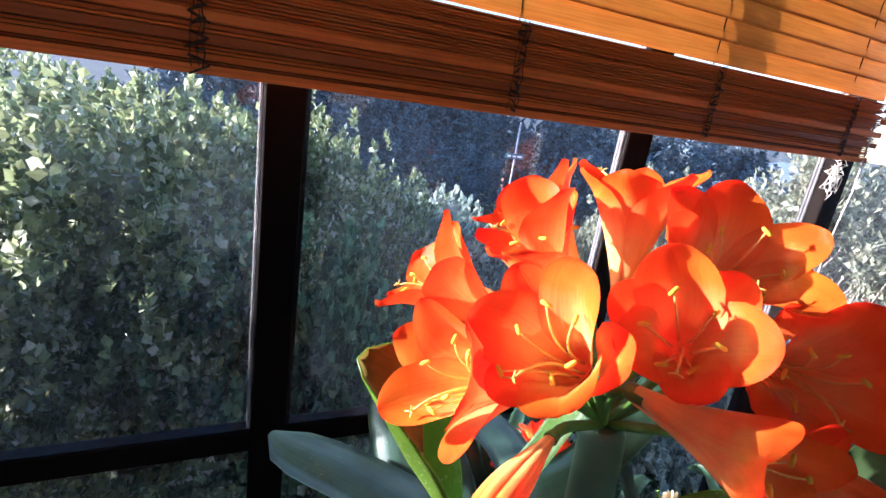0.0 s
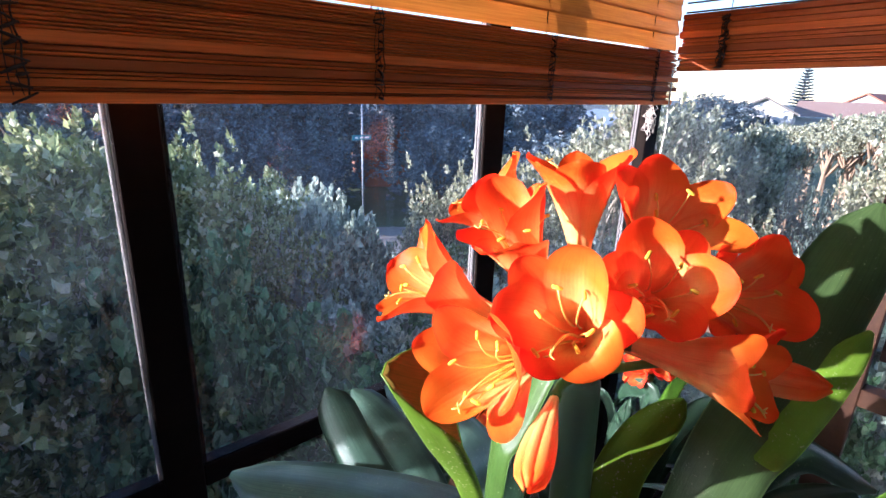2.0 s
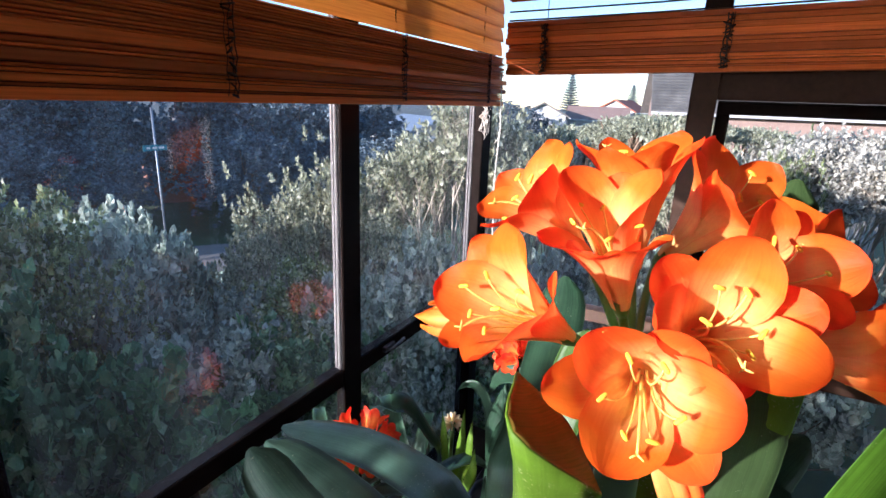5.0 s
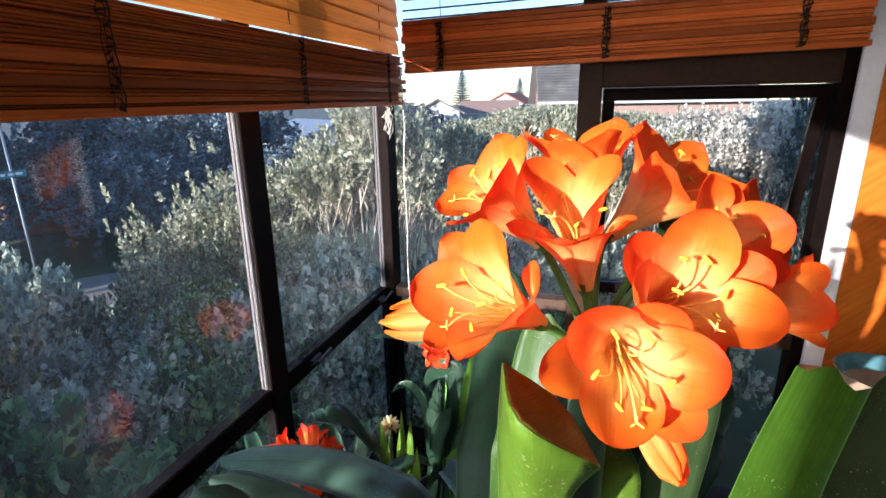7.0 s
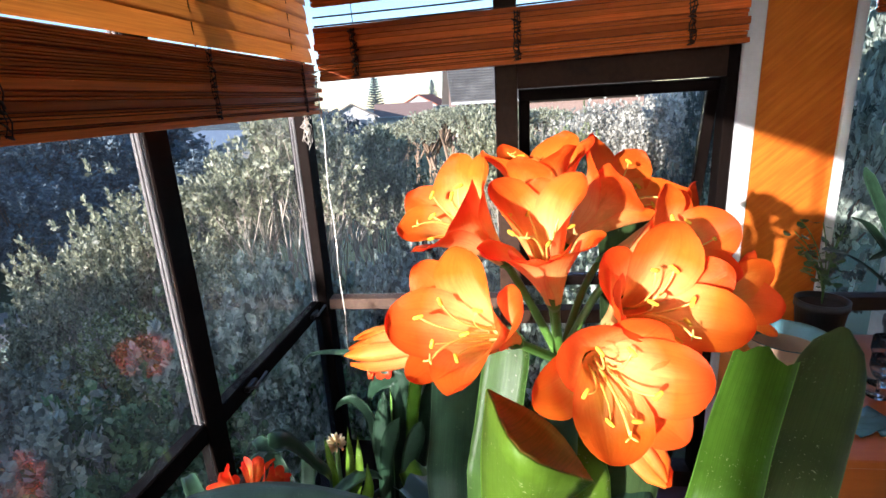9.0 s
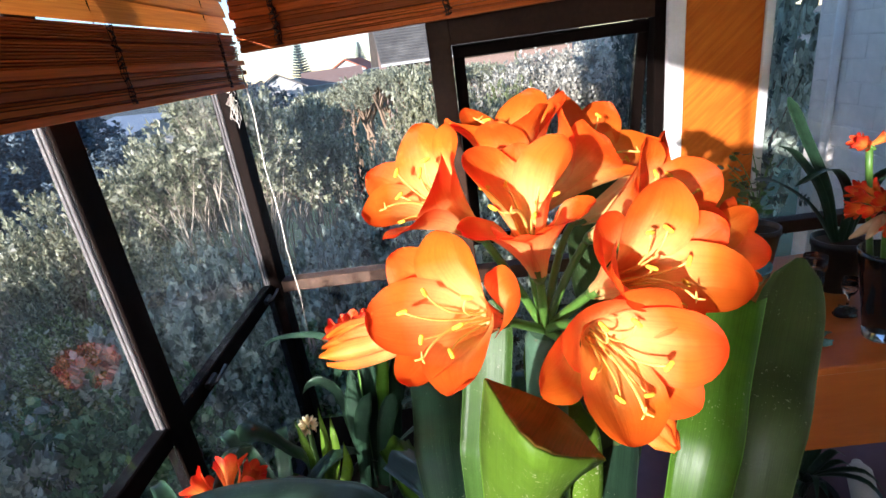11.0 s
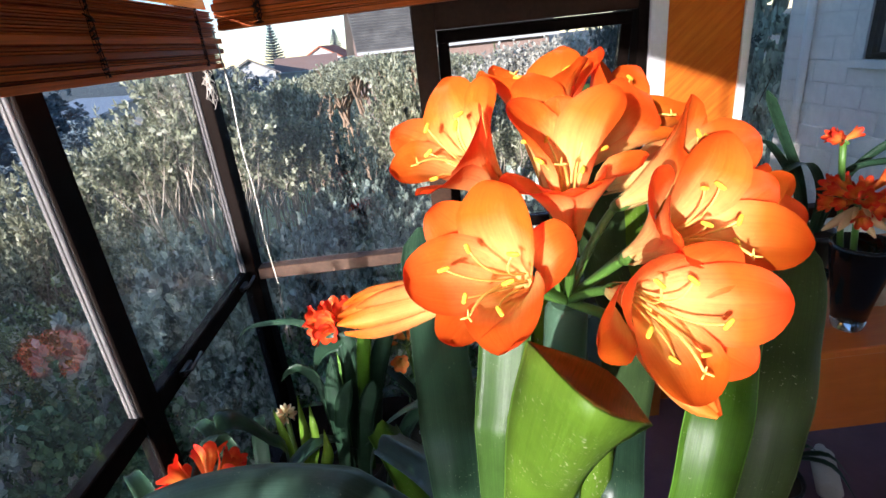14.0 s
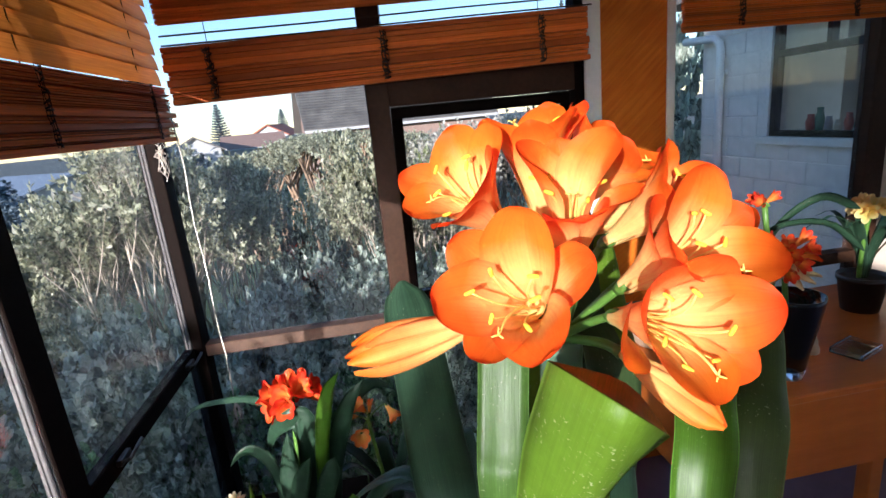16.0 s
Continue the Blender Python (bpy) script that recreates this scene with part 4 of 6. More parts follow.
BLACKPOT = plain("black plastic", (0.015, 0.015, 0.016), 0.4, scale=30)
dark_plant = thing("clivia_plant", "dark-leaved clivia in a black pot behind the vase", "plant")
pot_mesh(dark_plant, (2.12, -0.72, 0.763), 0.085, 0.19, BLACKPOT)
for pts in ([(2.12, -0.71, 0.93), (2.08, -0.62, 1.15), (2.03, -0.50, 1.33), (1.98, -0.395, 1.48)],
            [(2.12, -0.70, 0.93), (2.05, -0.58, 1.15), (1.98, -0.44, 1.30), (1.90, -0.33, 1.36)],
            [(2.12, -0.70, 0.93), (2.05, -0.56, 1.10), (1.98, -0.40, 1.22), (1.93, -0.29, 1.26)],
            [(2.12, -0.72, 0.93), (2.02, -0.65, 1.12), (1.96, -0.54, 1.25), (1.94, -0.42, 1.22)],
            [(2.12, -0.74, 0.93), (2.14, -0.85, 1.15), (2.10, -1.0, 1.27), (2.05, -1.12, 1.22)],
            [(2.12, -0.74, 0.93), (2.12, -0.80, 1.15), (2.0, -0.92, 1.2), (1.93, -1.02, 1.1)]):
    strap(dark_plant, pts, 0.032, LEAF, len(pts), 0.25, rows=16, cols=5, side=(0.2, 0.6, 0.7))
yellow_plant = thing("clivia_plant", "pale yellow clivia in flower in a black pot", "plant")
pot_mesh(yellow_plant, (2.15, -1.28, 0.763), 0.09, 0.15, BLACKPOT)
leaf_clump(yellow_plant, (2.15, -1.28, 0.89), 9, 0.44, 0.042, 70)
cut_flowers("clivia_stem", "pale yellow clivia umbel rising from strap leaves", (2.15, -1.26, 0.89), (2.10, -1.22, 1.18), 10, TEPAL_YELLOW, 0.072, 0.058, 0.036, 9, 1.1, 0.2, parent=yellow_plant)

TURQ = plain("turquoise glaze", (0.11, 0.25, 0.28), 0.2, scale=14, spread=0.4)
CLAY = plain("buff clay", (0.45, 0.33, 0.22), 0.6, scale=18)
bowl = thing("bowl", "wide buff clay bowl glazed turquoise inside the rim", "bowl")
at = Matrix.Translation((2.16, -0.36, 0.763))
bm = bmesh.new()
lathe(bm, [(0.0, 0.0), (0.06, 0.0), (0.07, 0.012), (0.115, 0.07), (0.135, 0.118), (0.138, 0.122)], 40, m=at)
part("outside", bm, CLAY, bowl)
bm = bmesh.new()
lathe(bm, [(0.138, 0.122), (0.132, 0.123), (0.128, 0.112), (0.112, 0.075)], 40, m=at)
part("rim", bm, TURQ, bowl, "turquoise glazed rim")
bm = bmesh.new()
lathe(bm, [(0.112, 0.075), (0.07, 0.03), (0.0, 0.018)], 40, m=at)
part("inside", bm, CLAY, bowl)
herb = thing("potted_plant", "small round-leaved plant in a black plastic pot", "plant")
pot_mesh(herb, (2.29, -0.53, 0.763), 0.085, 0.20, BLACKPOT)
HERB = leafy("herb leaf", (0.05, 0.11, 0.03), (0.14, 0.20, 0.08))
rh = random.Random(12)
for k in range(9):
    a, h = rh.uniform(0, 6.28), rh.uniform(0.12, 0.34)
    e = Vector((2.29 + 0.10 * math.cos(a) * rh.random(), -0.53 + 0.12 * math.sin(a), 0.95 + h))
    bm = bmesh.new()
    tube(bm, bezier([(2.29, -0.53, 0.94), (2.29, -0.53, 0.95 + h * 0.6), e], 6), 0.002, 5, 1)
    for q in range(9):
        c = Vector((2.29, -0.53, 0.95 + h * 0.3)).lerp(e, q / 8) + Vector((rh.uniform(-.03, .03), rh.uniform(-.03, .03), rh.uniform(-.02, .02)))
        nrm, r = Vector((rh.uniform(-1, 1), rh.uniform(-1, 1), 1)).normalized(), rh.uniform(0.010, 0.017)
        u = nrm.orthogonal().normalized()
        w = nrm.cross(u)
        vs = [bm.verts.new(c + (u * math.cos(x) + w * math.sin(x) * 0.8) * r + nrm * 0.003 * math.cos(2 * x)) for x in (math.pi * i / 4 for i in range(8))]
        bm.faces.new(vs)
    part("sprig", bm, [HERB, STALK], herb)


def goblet(at, label, s=1.0):
    g = thing("goblet", label, "glass", group="goblets on the desk")
    bm = bmesh.new()
    lathe(bm, [(0.0, 0.0), (0.03, 0.0), (0.031, 0.003), (0.006, 0.008), (0.004, 0.03), (0.006, 0.055), (0.022, 0.07), (0.032, 0.10), (0.030, 0.135), (0.028, 0.135), (0.030, 0.10), (0.020, 0.073), (0.0, 0.064)], 24, m=Matrix.Scale(s, 4))
    part("bowl", bm, CLEAR, g)
    g.matrix_basis = Matrix.Translation(at)
    return g


goblet((1.985, -0.545, 0.763), "clear cut-glass goblet standing on the desk")
goblet((2.06, -0.60, 0.763), "clear cut-glass goblet standing on the desk", 1.2)
goblet((1.97, -0.66, 0.763), "small clear glass goblet on the desk", 0.8)


def rock(name, label, category, at, size, mat, seed):
    bm = bmesh.new()
    bmesh.ops.create_icosphere(bm, subdivisions=3, radius=1)
    for v in bm.verts:
        n = noise.noise(v.co * 1.6 + Vector((seed, 0, 0))) * 0.45 + noise.noise(v.co * 4 + Vector((0, seed, 0))) * 0.15
        v.co = v.co * (1 + n)
        v.co = Vector((v.co.x * size[0], v.co.y * size[1], max(v.co.z, -0.5) * size[2]))
    low = min(v.co.z for v in bm.verts)
    smooth(bm)
    ob = tagged(part(name, bm, mat), label, category)
    ob.location = (at[0], at[1], at[2] - low)
    return ob


STONE = plain("black shiny stone", (0.02, 0.02, 0.024), 0.15, scale=60)
rock("stone", "black shiny mineral lump on the desk", "stone", (1.925, -0.62, 0.763), (0.028, 0.035, 0.018), STONE, 3)
rock("crystal", "clear quartz cluster on the desk", "stone", (2.02, -0.48, 0.763), (0.03, 0.03, 0.045), CLEAR, 8)
rock("shell", "pale beige shell on the desk", "shell", (1.90, -0.80, 0.763), (0.03, 0.025, 0.05), CLAY, 5)
rock("turquoise_ornament", "small turquoise glazed ornament on the desk", "ornament", (1.785, -0.45, 0.763), (0.012, 0.028, 0.012), TURQ, 7)
cloth = bmesh.new()
for i in range(13):
    for j in range(9):
        x, y = i / 12 - 0.5, j / 8 - 0.5
        cloth.verts.new((x * 0.09, y * 0.16, 0.010 + 0.010 * noise.noise(Vector((x * 5, y * 7, 0))) + 0.004))
cloth.verts.ensure_lookup_table()
for i in range(12):
    for j in range(8):
        f = cloth.faces.new([cloth.verts[k] for k in (i * 9 + j, i * 9 + j + 9, i * 9 + j + 10, i * 9 + j + 1)])
        f.smooth = True
ob = tagged(part("cloth", cloth, TURQ), "crumpled turquoise cloth on the desk", "cloth")
ob.matrix_basis = pose(1.84, -0.42, 0.759, 0, 0, 25)
ob.modifiers.new("thick", "SOLIDIFY").thickness = 0.004
tray = thing("tray", "clear glass tray on the desk", "tray")
bm = bmesh.new()
block(bm, (-0.05, -0.07, 0), (0.05, 0.07, 0.004), 0.001)
for lo, hi in (((-0.05, -0.07, 0.004), (-0.044, 0.07, 0.02)), ((0.044, -0.07, 0.004), (0.05, 0.07, 0.02)), ((-0.044, -0.07, 0.004), (0.044, -0.064, 0.02)), ((-0.044, 0.064, 0.004), (0.044, 0.07, 0.02))):
    block(bm, lo, hi, 0.001)
part("dish", bm, CLEAR, tray)
tray.matrix_basis = pose(1.86, -0.95, 0.763, 0, 0, 20)
WHITE_PLASTIC = plain("white plastic", (0.72, 0.70, 0.64), 0.35, scale=20, spread=0.1)
tagged(new("white_bottle")).empty_display_size = 0.05
bottle = bpy.data.objects["white_bottle"]
tagged(bottle, "white plastic bottle lying on its side under the desk", "bottle")
bm = bmesh.new()
tube(bm, [(0, 0, -0.10), (0, 0, -0.095), (0, 0, 0.09), (0, 0, 0.11), (0, 0, 0.12)], [0.03, 0.042, 0.042, 0.03, 0.016], 20)
part("body", bm, WHITE_PLASTIC, bottle)
bm = bmesh.new()
tube(bm, [(0, 0, 0.118), (0, 0, 0.14)], 0.018, 16)
part("cap", bm, WHITE_PLASTIC, bottle)
bottle.matrix_basis = pose(1.88, -0.76, 0.043, 90, 0, 60)
fern = thing("potted_plant", "low leafy plant in a pot on the floor by the desk", "plant")
pot_mesh(fern, (1.80, -0.47, 0.0), 0.11, 0.16, BLACKPOT)
leaf_clump(fern, (1.80, -0.47, 0.14), 14, 0.26, 0.03, 90, arch=0.9)

# ---- the clivias in the window corner ----
bench = thing("plant_bench", "low dark timber bench carrying the potted clivias", "bench")
for k in range(6):
    box("plank", (1.50, 0.30 + 0.175 * k, 0.20), (2.41, 0.465 + 0.175 * k, 0.225), FRAME, bench)
for x in (1.54, 2.32):
    for y in (0.33, 1.27):
        box("leg", (x, y, 0), (x + 0.05, y + 0.05, 0.20), FRAME, bench)
TOP = 0.225


def corner_plant(label, x, y, n, length, width, seed, mat=LEAF, r=0.10, h=0.20, arch=0.6):
    t = thing("clivia_plant", label, "plant", group="clivias in the window corner")
    pot_mesh(t, (x, y, TOP), r, h, POT if seed % 2 else BLACKPOT)
    leaf_clump(t, (x, y, TOP + h * 0.9), n, length, width, seed, mat, arch)
    return t


red_plant = thing("clivia_plant", "clivia with long dark strap leaves and a red umbel", "plant", group="clivias in the window corner")
pot_mesh(red_plant, (1.80, 0.97, TOP), 0.10, 0.22, BLACKPOT)


def corner_leaf(pts, width, mat):
    strap(red_plant, pts, width, mat, len(pts) + int(width * 1000), 0.09, tip=0.55, sharp=True, rows=20, cols=5, side=(0.25, 0.95, 0.1), foot=0.75)


corner_leaf([(1.80, 0.96, 0.43), (1.83, 0.94, 0.72), (1.852, 0.979, 0.905), (1.904, 1.05, 0.918), (1.941, 1.129, 0.925), (1.979, 1.271, 0.90), (1.976, 1.322, 0.847)], 0.024, LEAF)
corner_leaf([(1.80, 0.95, 0.43), (1.80, 0.935, 0.70), (1.815, 0.927, 0.86), (1.823, 0.936, 0.900), (1.827, 0.984, 0.885), (1.86, 1.031, 0.832), (1.888, 1.066, 0.741)], 0.068, LEAF)
corner_leaf([(1.79, 1.0, 0.43), (1.81, 1.02, 0.65), (1.835, 1.045, 0.755), (1.849, 1.09, 0.80), (1.846, 1.13, 0.797), (1.844, 1.160, 0.765)], 0.040, LEAF)
corner_leaf([(1.78, 0.92, 0.43), (1.769, 0.884, 0.81), (1.764, 0.845, 0.985), (1.752, 0.802, 1.055)], 0.044, LEAF_SUNLIT)
corner_leaf([(1.80, 0.90, 0.43), (1.80, 0.86, 0.75), (1.80, 0.80, 0.92), (1.80, 0.74, 1.00)], 0.055, LEAF)
corner_leaf([(1.76, 0.98, 0.43), (1.725, 0.978, 0.692), (1.737, 0.974, 0.807), (1.746, 0.962, 0.891)], 0.055, LEAF)
corner_leaf([(1.76, 0.94, 0.43), (1.716, 0.892, 0.686), (1.721, 0.86, 0.781), (1.714, 0.844, 0.825)], 0.055, LEAF)
corner_leaf([(1.75, 1.0, 0.43), (1.70, 0.96, 0.70), (1.70, 0.93, 0.80), (1.68, 0.90, 0.86)], 0.05, LEAF)
corner_leaf([(1.78, 0.99, 0.43), (1.78, 0.985, 0.62), (1.79, 0.98, 0.80), (1.80, 0.975, 0.87)], 0.055, LEAF)
corner_leaf([(1.84, 0.93, 0.43), (1.90, 0.86, 0.70), (1.93, 0.80, 0.86), (1.95, 0.72, 0.90), (1.96, 0.66, 0.86)], 0.05, LEAF)
cut_flowers("clivia_stem", "red clivia umbel rising from dark strap leaves", (1.86, 0.98, 0.45), (1.900, 0.968, 0.908), 13, TEPAL_FAR, 0.090, 0.070, 0.042, 12, 1.2, -0.1, parent=red_plant)
peach_plant = corner_plant("clivia with strap leaves and peach orange flowers", 1.90, 0.70, 7, 0.42, 0.05, 52, h=0.22)
bm = bmesh.new()
tube(bm, bezier([(1.90, 0.71, 0.43), (1.88, 0.74, 0.70), (1.86, 0.75, 0.83)], 8), 0.006, 8)
part("flower_stem", bm, STALK, peach_plant)
for mouth, axis, R in (((1.825, 0.776, 0.790), (-0.95, 0.0, 0.2), 0.030), ((1.874, 0.782, 0.882), (-0.3, 0.5, 0.8), 0.026), ((1.828, 0.664, 0.835), (-0.5, -0.4, -0.5), 0.024), ((1.86, 0.735, 0.895), (-0.2, -0.2, 1.0), 0.010), ((1.87, 0.83, 0.85), (-0.2, 0.9, 0.3), 0.024)):
    flower(peach_plant, mouth, axis, 0.050, R, 20, 150 + int(R * 1000), TEPAL_PEACH, False, (1.86, 0.75, 0.83), R * 0.5)
white_plant = thing("clivia_plant", "small fresh green clivia with a cream white flower head", "plant", group="clivias in the window corner")
pot_mesh(white_plant, (1.76, 1.14, TOP), 0.08, 0.20, BLACKPOT)
for pts in ([(1.76, 1.13, 0.41), (1.742, 1.093, 0.62), (1.766, 1.093, 0.762)], [(1.76, 1.12, 0.41), (1.722, 1.06, 0.62), (1.744, 1.055, 0.748)],
            [(1.74, 1.10, 0.41), (1.60, 0.993, 0.66), (1.598, 0.983, 0.767)], [(1.77, 1.15, 0.41), (1.78, 1.17, 0.6), (1.80, 1.19, 0.70)], [(1.75, 1.16, 0.41), (1.72, 1.2, 0.55), (1.68, 1.24, 0.60)]):
    strap(white_plant, pts, 0.034, LEAF_LIGHT, len(pts), 0.12, tip=0.5, sharp=True, rows=14, cols=5, side=(0.25, 0.95, 0.1))
cut_flowers("clivia_stem", "cream white flower head of a small clivia", (1.77, 1.14, 0.41), (1.862, 1.178, 0.618), 9, TEPAL_PALE, 0.034, 0.040, 0.014, 18, 0.9, -0.5, parent=white_plant)
arch_plant = thing("clivia_plant", "clivia with broad arching blue-green leaves", "plant", group="clivias in the window corner")
pot_mesh(arch_plant, (1.60, 0.86, TOP), 0.09, 0.22, POT)
for pts, w in (([(1.58, 0.80, 0.43), (1.42, 0.62, 0.80), (1.415, 0.609, 0.915), (1.443, 0.657, 0.947), (1.461, 0.721, 0.923), (1.477, 0.785, 0.871), (1.50, 0.86, 0.78)], 0.042),
               ([(1.62, 0.86, 0.43), (1.66, 0.80, 0.62), (1.64, 0.72, 0.76), (1.60, 0.64, 0.80)], 0.05), ([(1.60, 0.88, 0.43), (1.60, 0.88, 0.60), (1.55, 0.84, 0.74), (1.50, 0.78, 0.80)], 0.05),
               ([(1.57, 0.88, 0.43), (1.50, 0.90, 0.60), (1.43, 0.94, 0.70), (1.36, 0.98, 0.68)], 0.05)):
    strap(arch_plant, pts, w, LEAF, int(w * 500), 0.12, tip=0.5, sharp=True, rows=20, cols=5)
PEBBLE = plain("pale grey pebble", (0.42, 0.42, 0.40), 0.6, scale=30, spread=0.4)
rp = random.Random(5)
me = bpy.data.meshes.new("pebble")
bm = bmesh.new()
bmesh.ops.create_icosphere(bm, subdivisions=1, radius=1)
bm.to_mesh(me)
bm.free()
me.materials.append(PEBBLE)
for k in range(26):
    r = rp.uniform(0.006, 0.012)
    a, q = rp.uniform(0, 6.28), rp.uniform(0, 0.07)
    share("pebble", me, peach_plant, Matrix.LocRotScale(Vector((1.90 + q * math.cos(a), 0.70 + q * math.sin(a), TOP + 0.22 * 0.92 + r * 0.6)), None, Vector((r, r * 0.8, r * 0.6))))
wide_plant = corner_plant("broad-leaved clivia in a dark pot", 1.62, 1.20, 6, 0.42, 0.055, 74, h=0.20, arch=0.8)
strap(wide_plant, [(1.64, 1.18, 0.40), (1.654, 1.116, 0.651), (1.639, 1.15, 0.733), (1.615, 1.187, 0.811), (1.574, 1.206, 0.859), (1.534, 1.225, 0.865)], 0.062, LEAF, 3, 0.2, rows=18, cols=5)
corner_plant("broad dark-leaved clivia in a terracotta pot", 1.66, 0.48, 8, 0.46, 0.055, 85, h=0.22, arch=0.7)
floor_plant = thing("clivia_plant", "clivia with orange red flowers standing under the long window", "plant", group="clivias in the window corner")
pot_mesh(floor_plant, (1.17, 1.15, 0.53), 0.11, 0.20, POT)
leaf_clump(floor_plant, (1.17, 1.15, 0.71), 9, 0.36, 0.045, 96, LEAF, 0.8)
cut_flowers("clivia_stem", "orange red clivia umbel under the long window", (1.18, 1.14, 0.71), (1.25, 1.12, 0.925), 14, TEPAL_FAR, 0.095, 0.065, 0.032, 21, 1.2, -0.3, parent=floor_plant)
crate = thing("plant_stand", "low dark timber stand under a clivia pot", "stand")
box("top", (1.02, 1.0, 0.505), (1.32, 1.30, 0.53), FRAME, crate)
for x in (1.03, 1.28):
    for y in (1.01, 1.26):
        box("leg", (x, y, 0), (x + 0.03, y + 0.03, 0.505), FRAME, crate)

# ---- outside ----
def ground_z(x, y):
    d = math.hypot(x - 0.6, y - 0.5)
    s = min(1, max(0, (d - 5) / 8))
    return -0.9 - 1.5 * s * s * (3 - 2 * s)


# grey of the outer ground rings stands for distance haze
far_haze = plain("far scrub greyed by haze", (0.10, 0.115, 0.105), 0.95, scale=0.05, spread=0.4)
grass = plain("rough grass", (0.06, 0.09, 0.03), 0.9, scale=3, spread=0.5, bumps=0.8)
bm = bmesh.new()
rings = [[bm.verts.new((0.6 + r * math.cos(2 * math.pi * k / 64), 0.5 + r * math.sin(2 * math.pi * k / 64), ground_z(0.6 + r, 0.5))) for k in range(64)] for r in (0.5, 5, 6, 7, 8, 9, 10, 11, 12, 13, 16, 25, 60, 200, 600, 2500)]
for a, b in zip(rings, rings[1:]):
    for k in range(64):
        f = bm.faces.new((a[k], b[k], b[(k + 1) % 64], a[(k + 1) % 64]))
        f.material_index = 1 if a is rings[12] or a is rings[13] or a is rings[14] else 0
bm.faces.new(rings[0])
tagged(part("ground", bm, [grass, far_haze]), "rough grass falling away and running out to the horizon", "ground", kind="structure")
BARK = plain("grey brown bark", (0.20, 0.15, 0.11), 0.9, scale=40, spread=0.4, bumps=0.6)
TWIG = plain("pale grey twig", (0.50, 0.43, 0.34), 0.9, scale=40, spread=0.3)
DRYWOOD = plain("bare brown stem", (0.36, 0.25, 0.16), 0.9, scale=40, spread=0.3)
SHRUB = [leafy("coastal shrub leaf", (0.34, 0.39, 0.18), (0.80, 0.81, 0.60), 0.15, 0.5),
         leafy("grey shrub leaf", (0.38, 0.39, 0.25), (0.68, 0.67, 0.50), 0.45, 0.4),
         leafy("dark shrub leaf", (0.19, 0.33, 0.17), (0.40, 0.54, 0.32), 0.22, 0.35),
         # blue haze over the distant trees is put into this leaf colour
         leafy("haze blue tree leaf", (0.110, 0.155, 0.185), (0.20, 0.26, 0.29), 0.6, 0.1),
         leafy("pale heath leaf", (0.42, 0.43, 0.29), (0.62, 0.63, 0.47), 0.5, 0.4),
         leafy("blue grey shrub leaf", (0.46, 0.54, 0.45), (0.70, 0.77, 0.66), 0.4, 0.35),
         leafy("broad ground cover leaf", (0.16, 0.34, 0.16), (0.34, 0.52, 0.30), 0.3, 0.35),
         leafy("dry silvery leaf", (0.54, 0.52, 0.43), (0.74, 0.71, 0.61), 0.6, 0.35),
         # the rounded shrub's shade is put into this dark colour
         leafy("shaded green shrub leaf", (0.055, 0.085, 0.070), (0.11, 0.15, 0.125), 0.5, 0.2)]


def tufts(name, mat, g, tp, ax, size, wide, parent, per=16):
    """Leaves set spirally along the end of every twig."""
    twigs = len(tp)
    leaves = twigs * per
    u = np.cross(ax, g.normal(size=(twigs, 3)))
    u /= np.linalg.norm(u, axis=1)[:, None]
    w2 = np.cross(ax, u)
    q = np.arange(per) / per
    ang = np.arange(per) * 2.4
    rad = u[:, None, :] * np.cos(ang)[None, :, None] + w2[:, None, :] * np.sin(ang)[None, :, None]
    p = (tp[:, None, :] + ax[:, None, :] * (q * size * 2.4)[None, :, None]).reshape(-1, 3)
    d = (ax[:, None, :] * (0.25 + 0.9 * q)[None, :, None] + rad * (1.0 - 0.45 * q)[None, :, None]).reshape(-1, 3)
    d += g.normal(size=d.shape) * 0.25
    d /= np.linalg.norm(d, axis=1)[:, None]
    s = np.cross(d, g.normal(size=(leaves, 3)))
    s /= np.linalg.norm(s, axis=1)[:, None]
    nn = np.cross(d, s)
    ln = size * (0.6 + 0.8 * g.random((leaves, 1)))
    w = ln * wide
    if wide > 0.4:                                       # broad round leaves, folded along the rib
        v = np.stack([p, p + d * ln * 0.22 + s * w * 0.85 + nn * w * 0.3, p + d * ln * 0.62 + s * w + nn * w * 0.35, p + d * ln, p + d * ln * 0.62 - s * w + nn * w * 0.35, p + d * ln * 0.22 - s * w * 0.85 + nn * w * 0.3], axis=1).reshape(-1, 3)
        i = np.arange(leaves)[:, None] * 6
        f = np.concatenate([i + np.array([[0, 1, 2]]), i + np.array([[0, 2, 3]]), i + np.array([[0, 3, 4]]), i + np.array([[0, 4, 5]])])
    else:
        v = np.stack([p, p + d * ln * 0.5 + s * w + nn * w * 0.35, p + d * ln, p + d * ln * 0.5 - s * w + nn * w * 0.35], axis=1).reshape(-1, 3)
        i = np.arange(leaves)[:, None] * 4
        f = np.concatenate([i + np.array([[0, 1, 2]]), i + np.array([[0, 2, 3]])])
    me = bpy.data.meshes.new(name)
    me.from_pydata(v.tolist(), [], f.tolist())
    me.materials.append(mat)
    ob = new(name, me)
    ob.parent = parent
    return ob


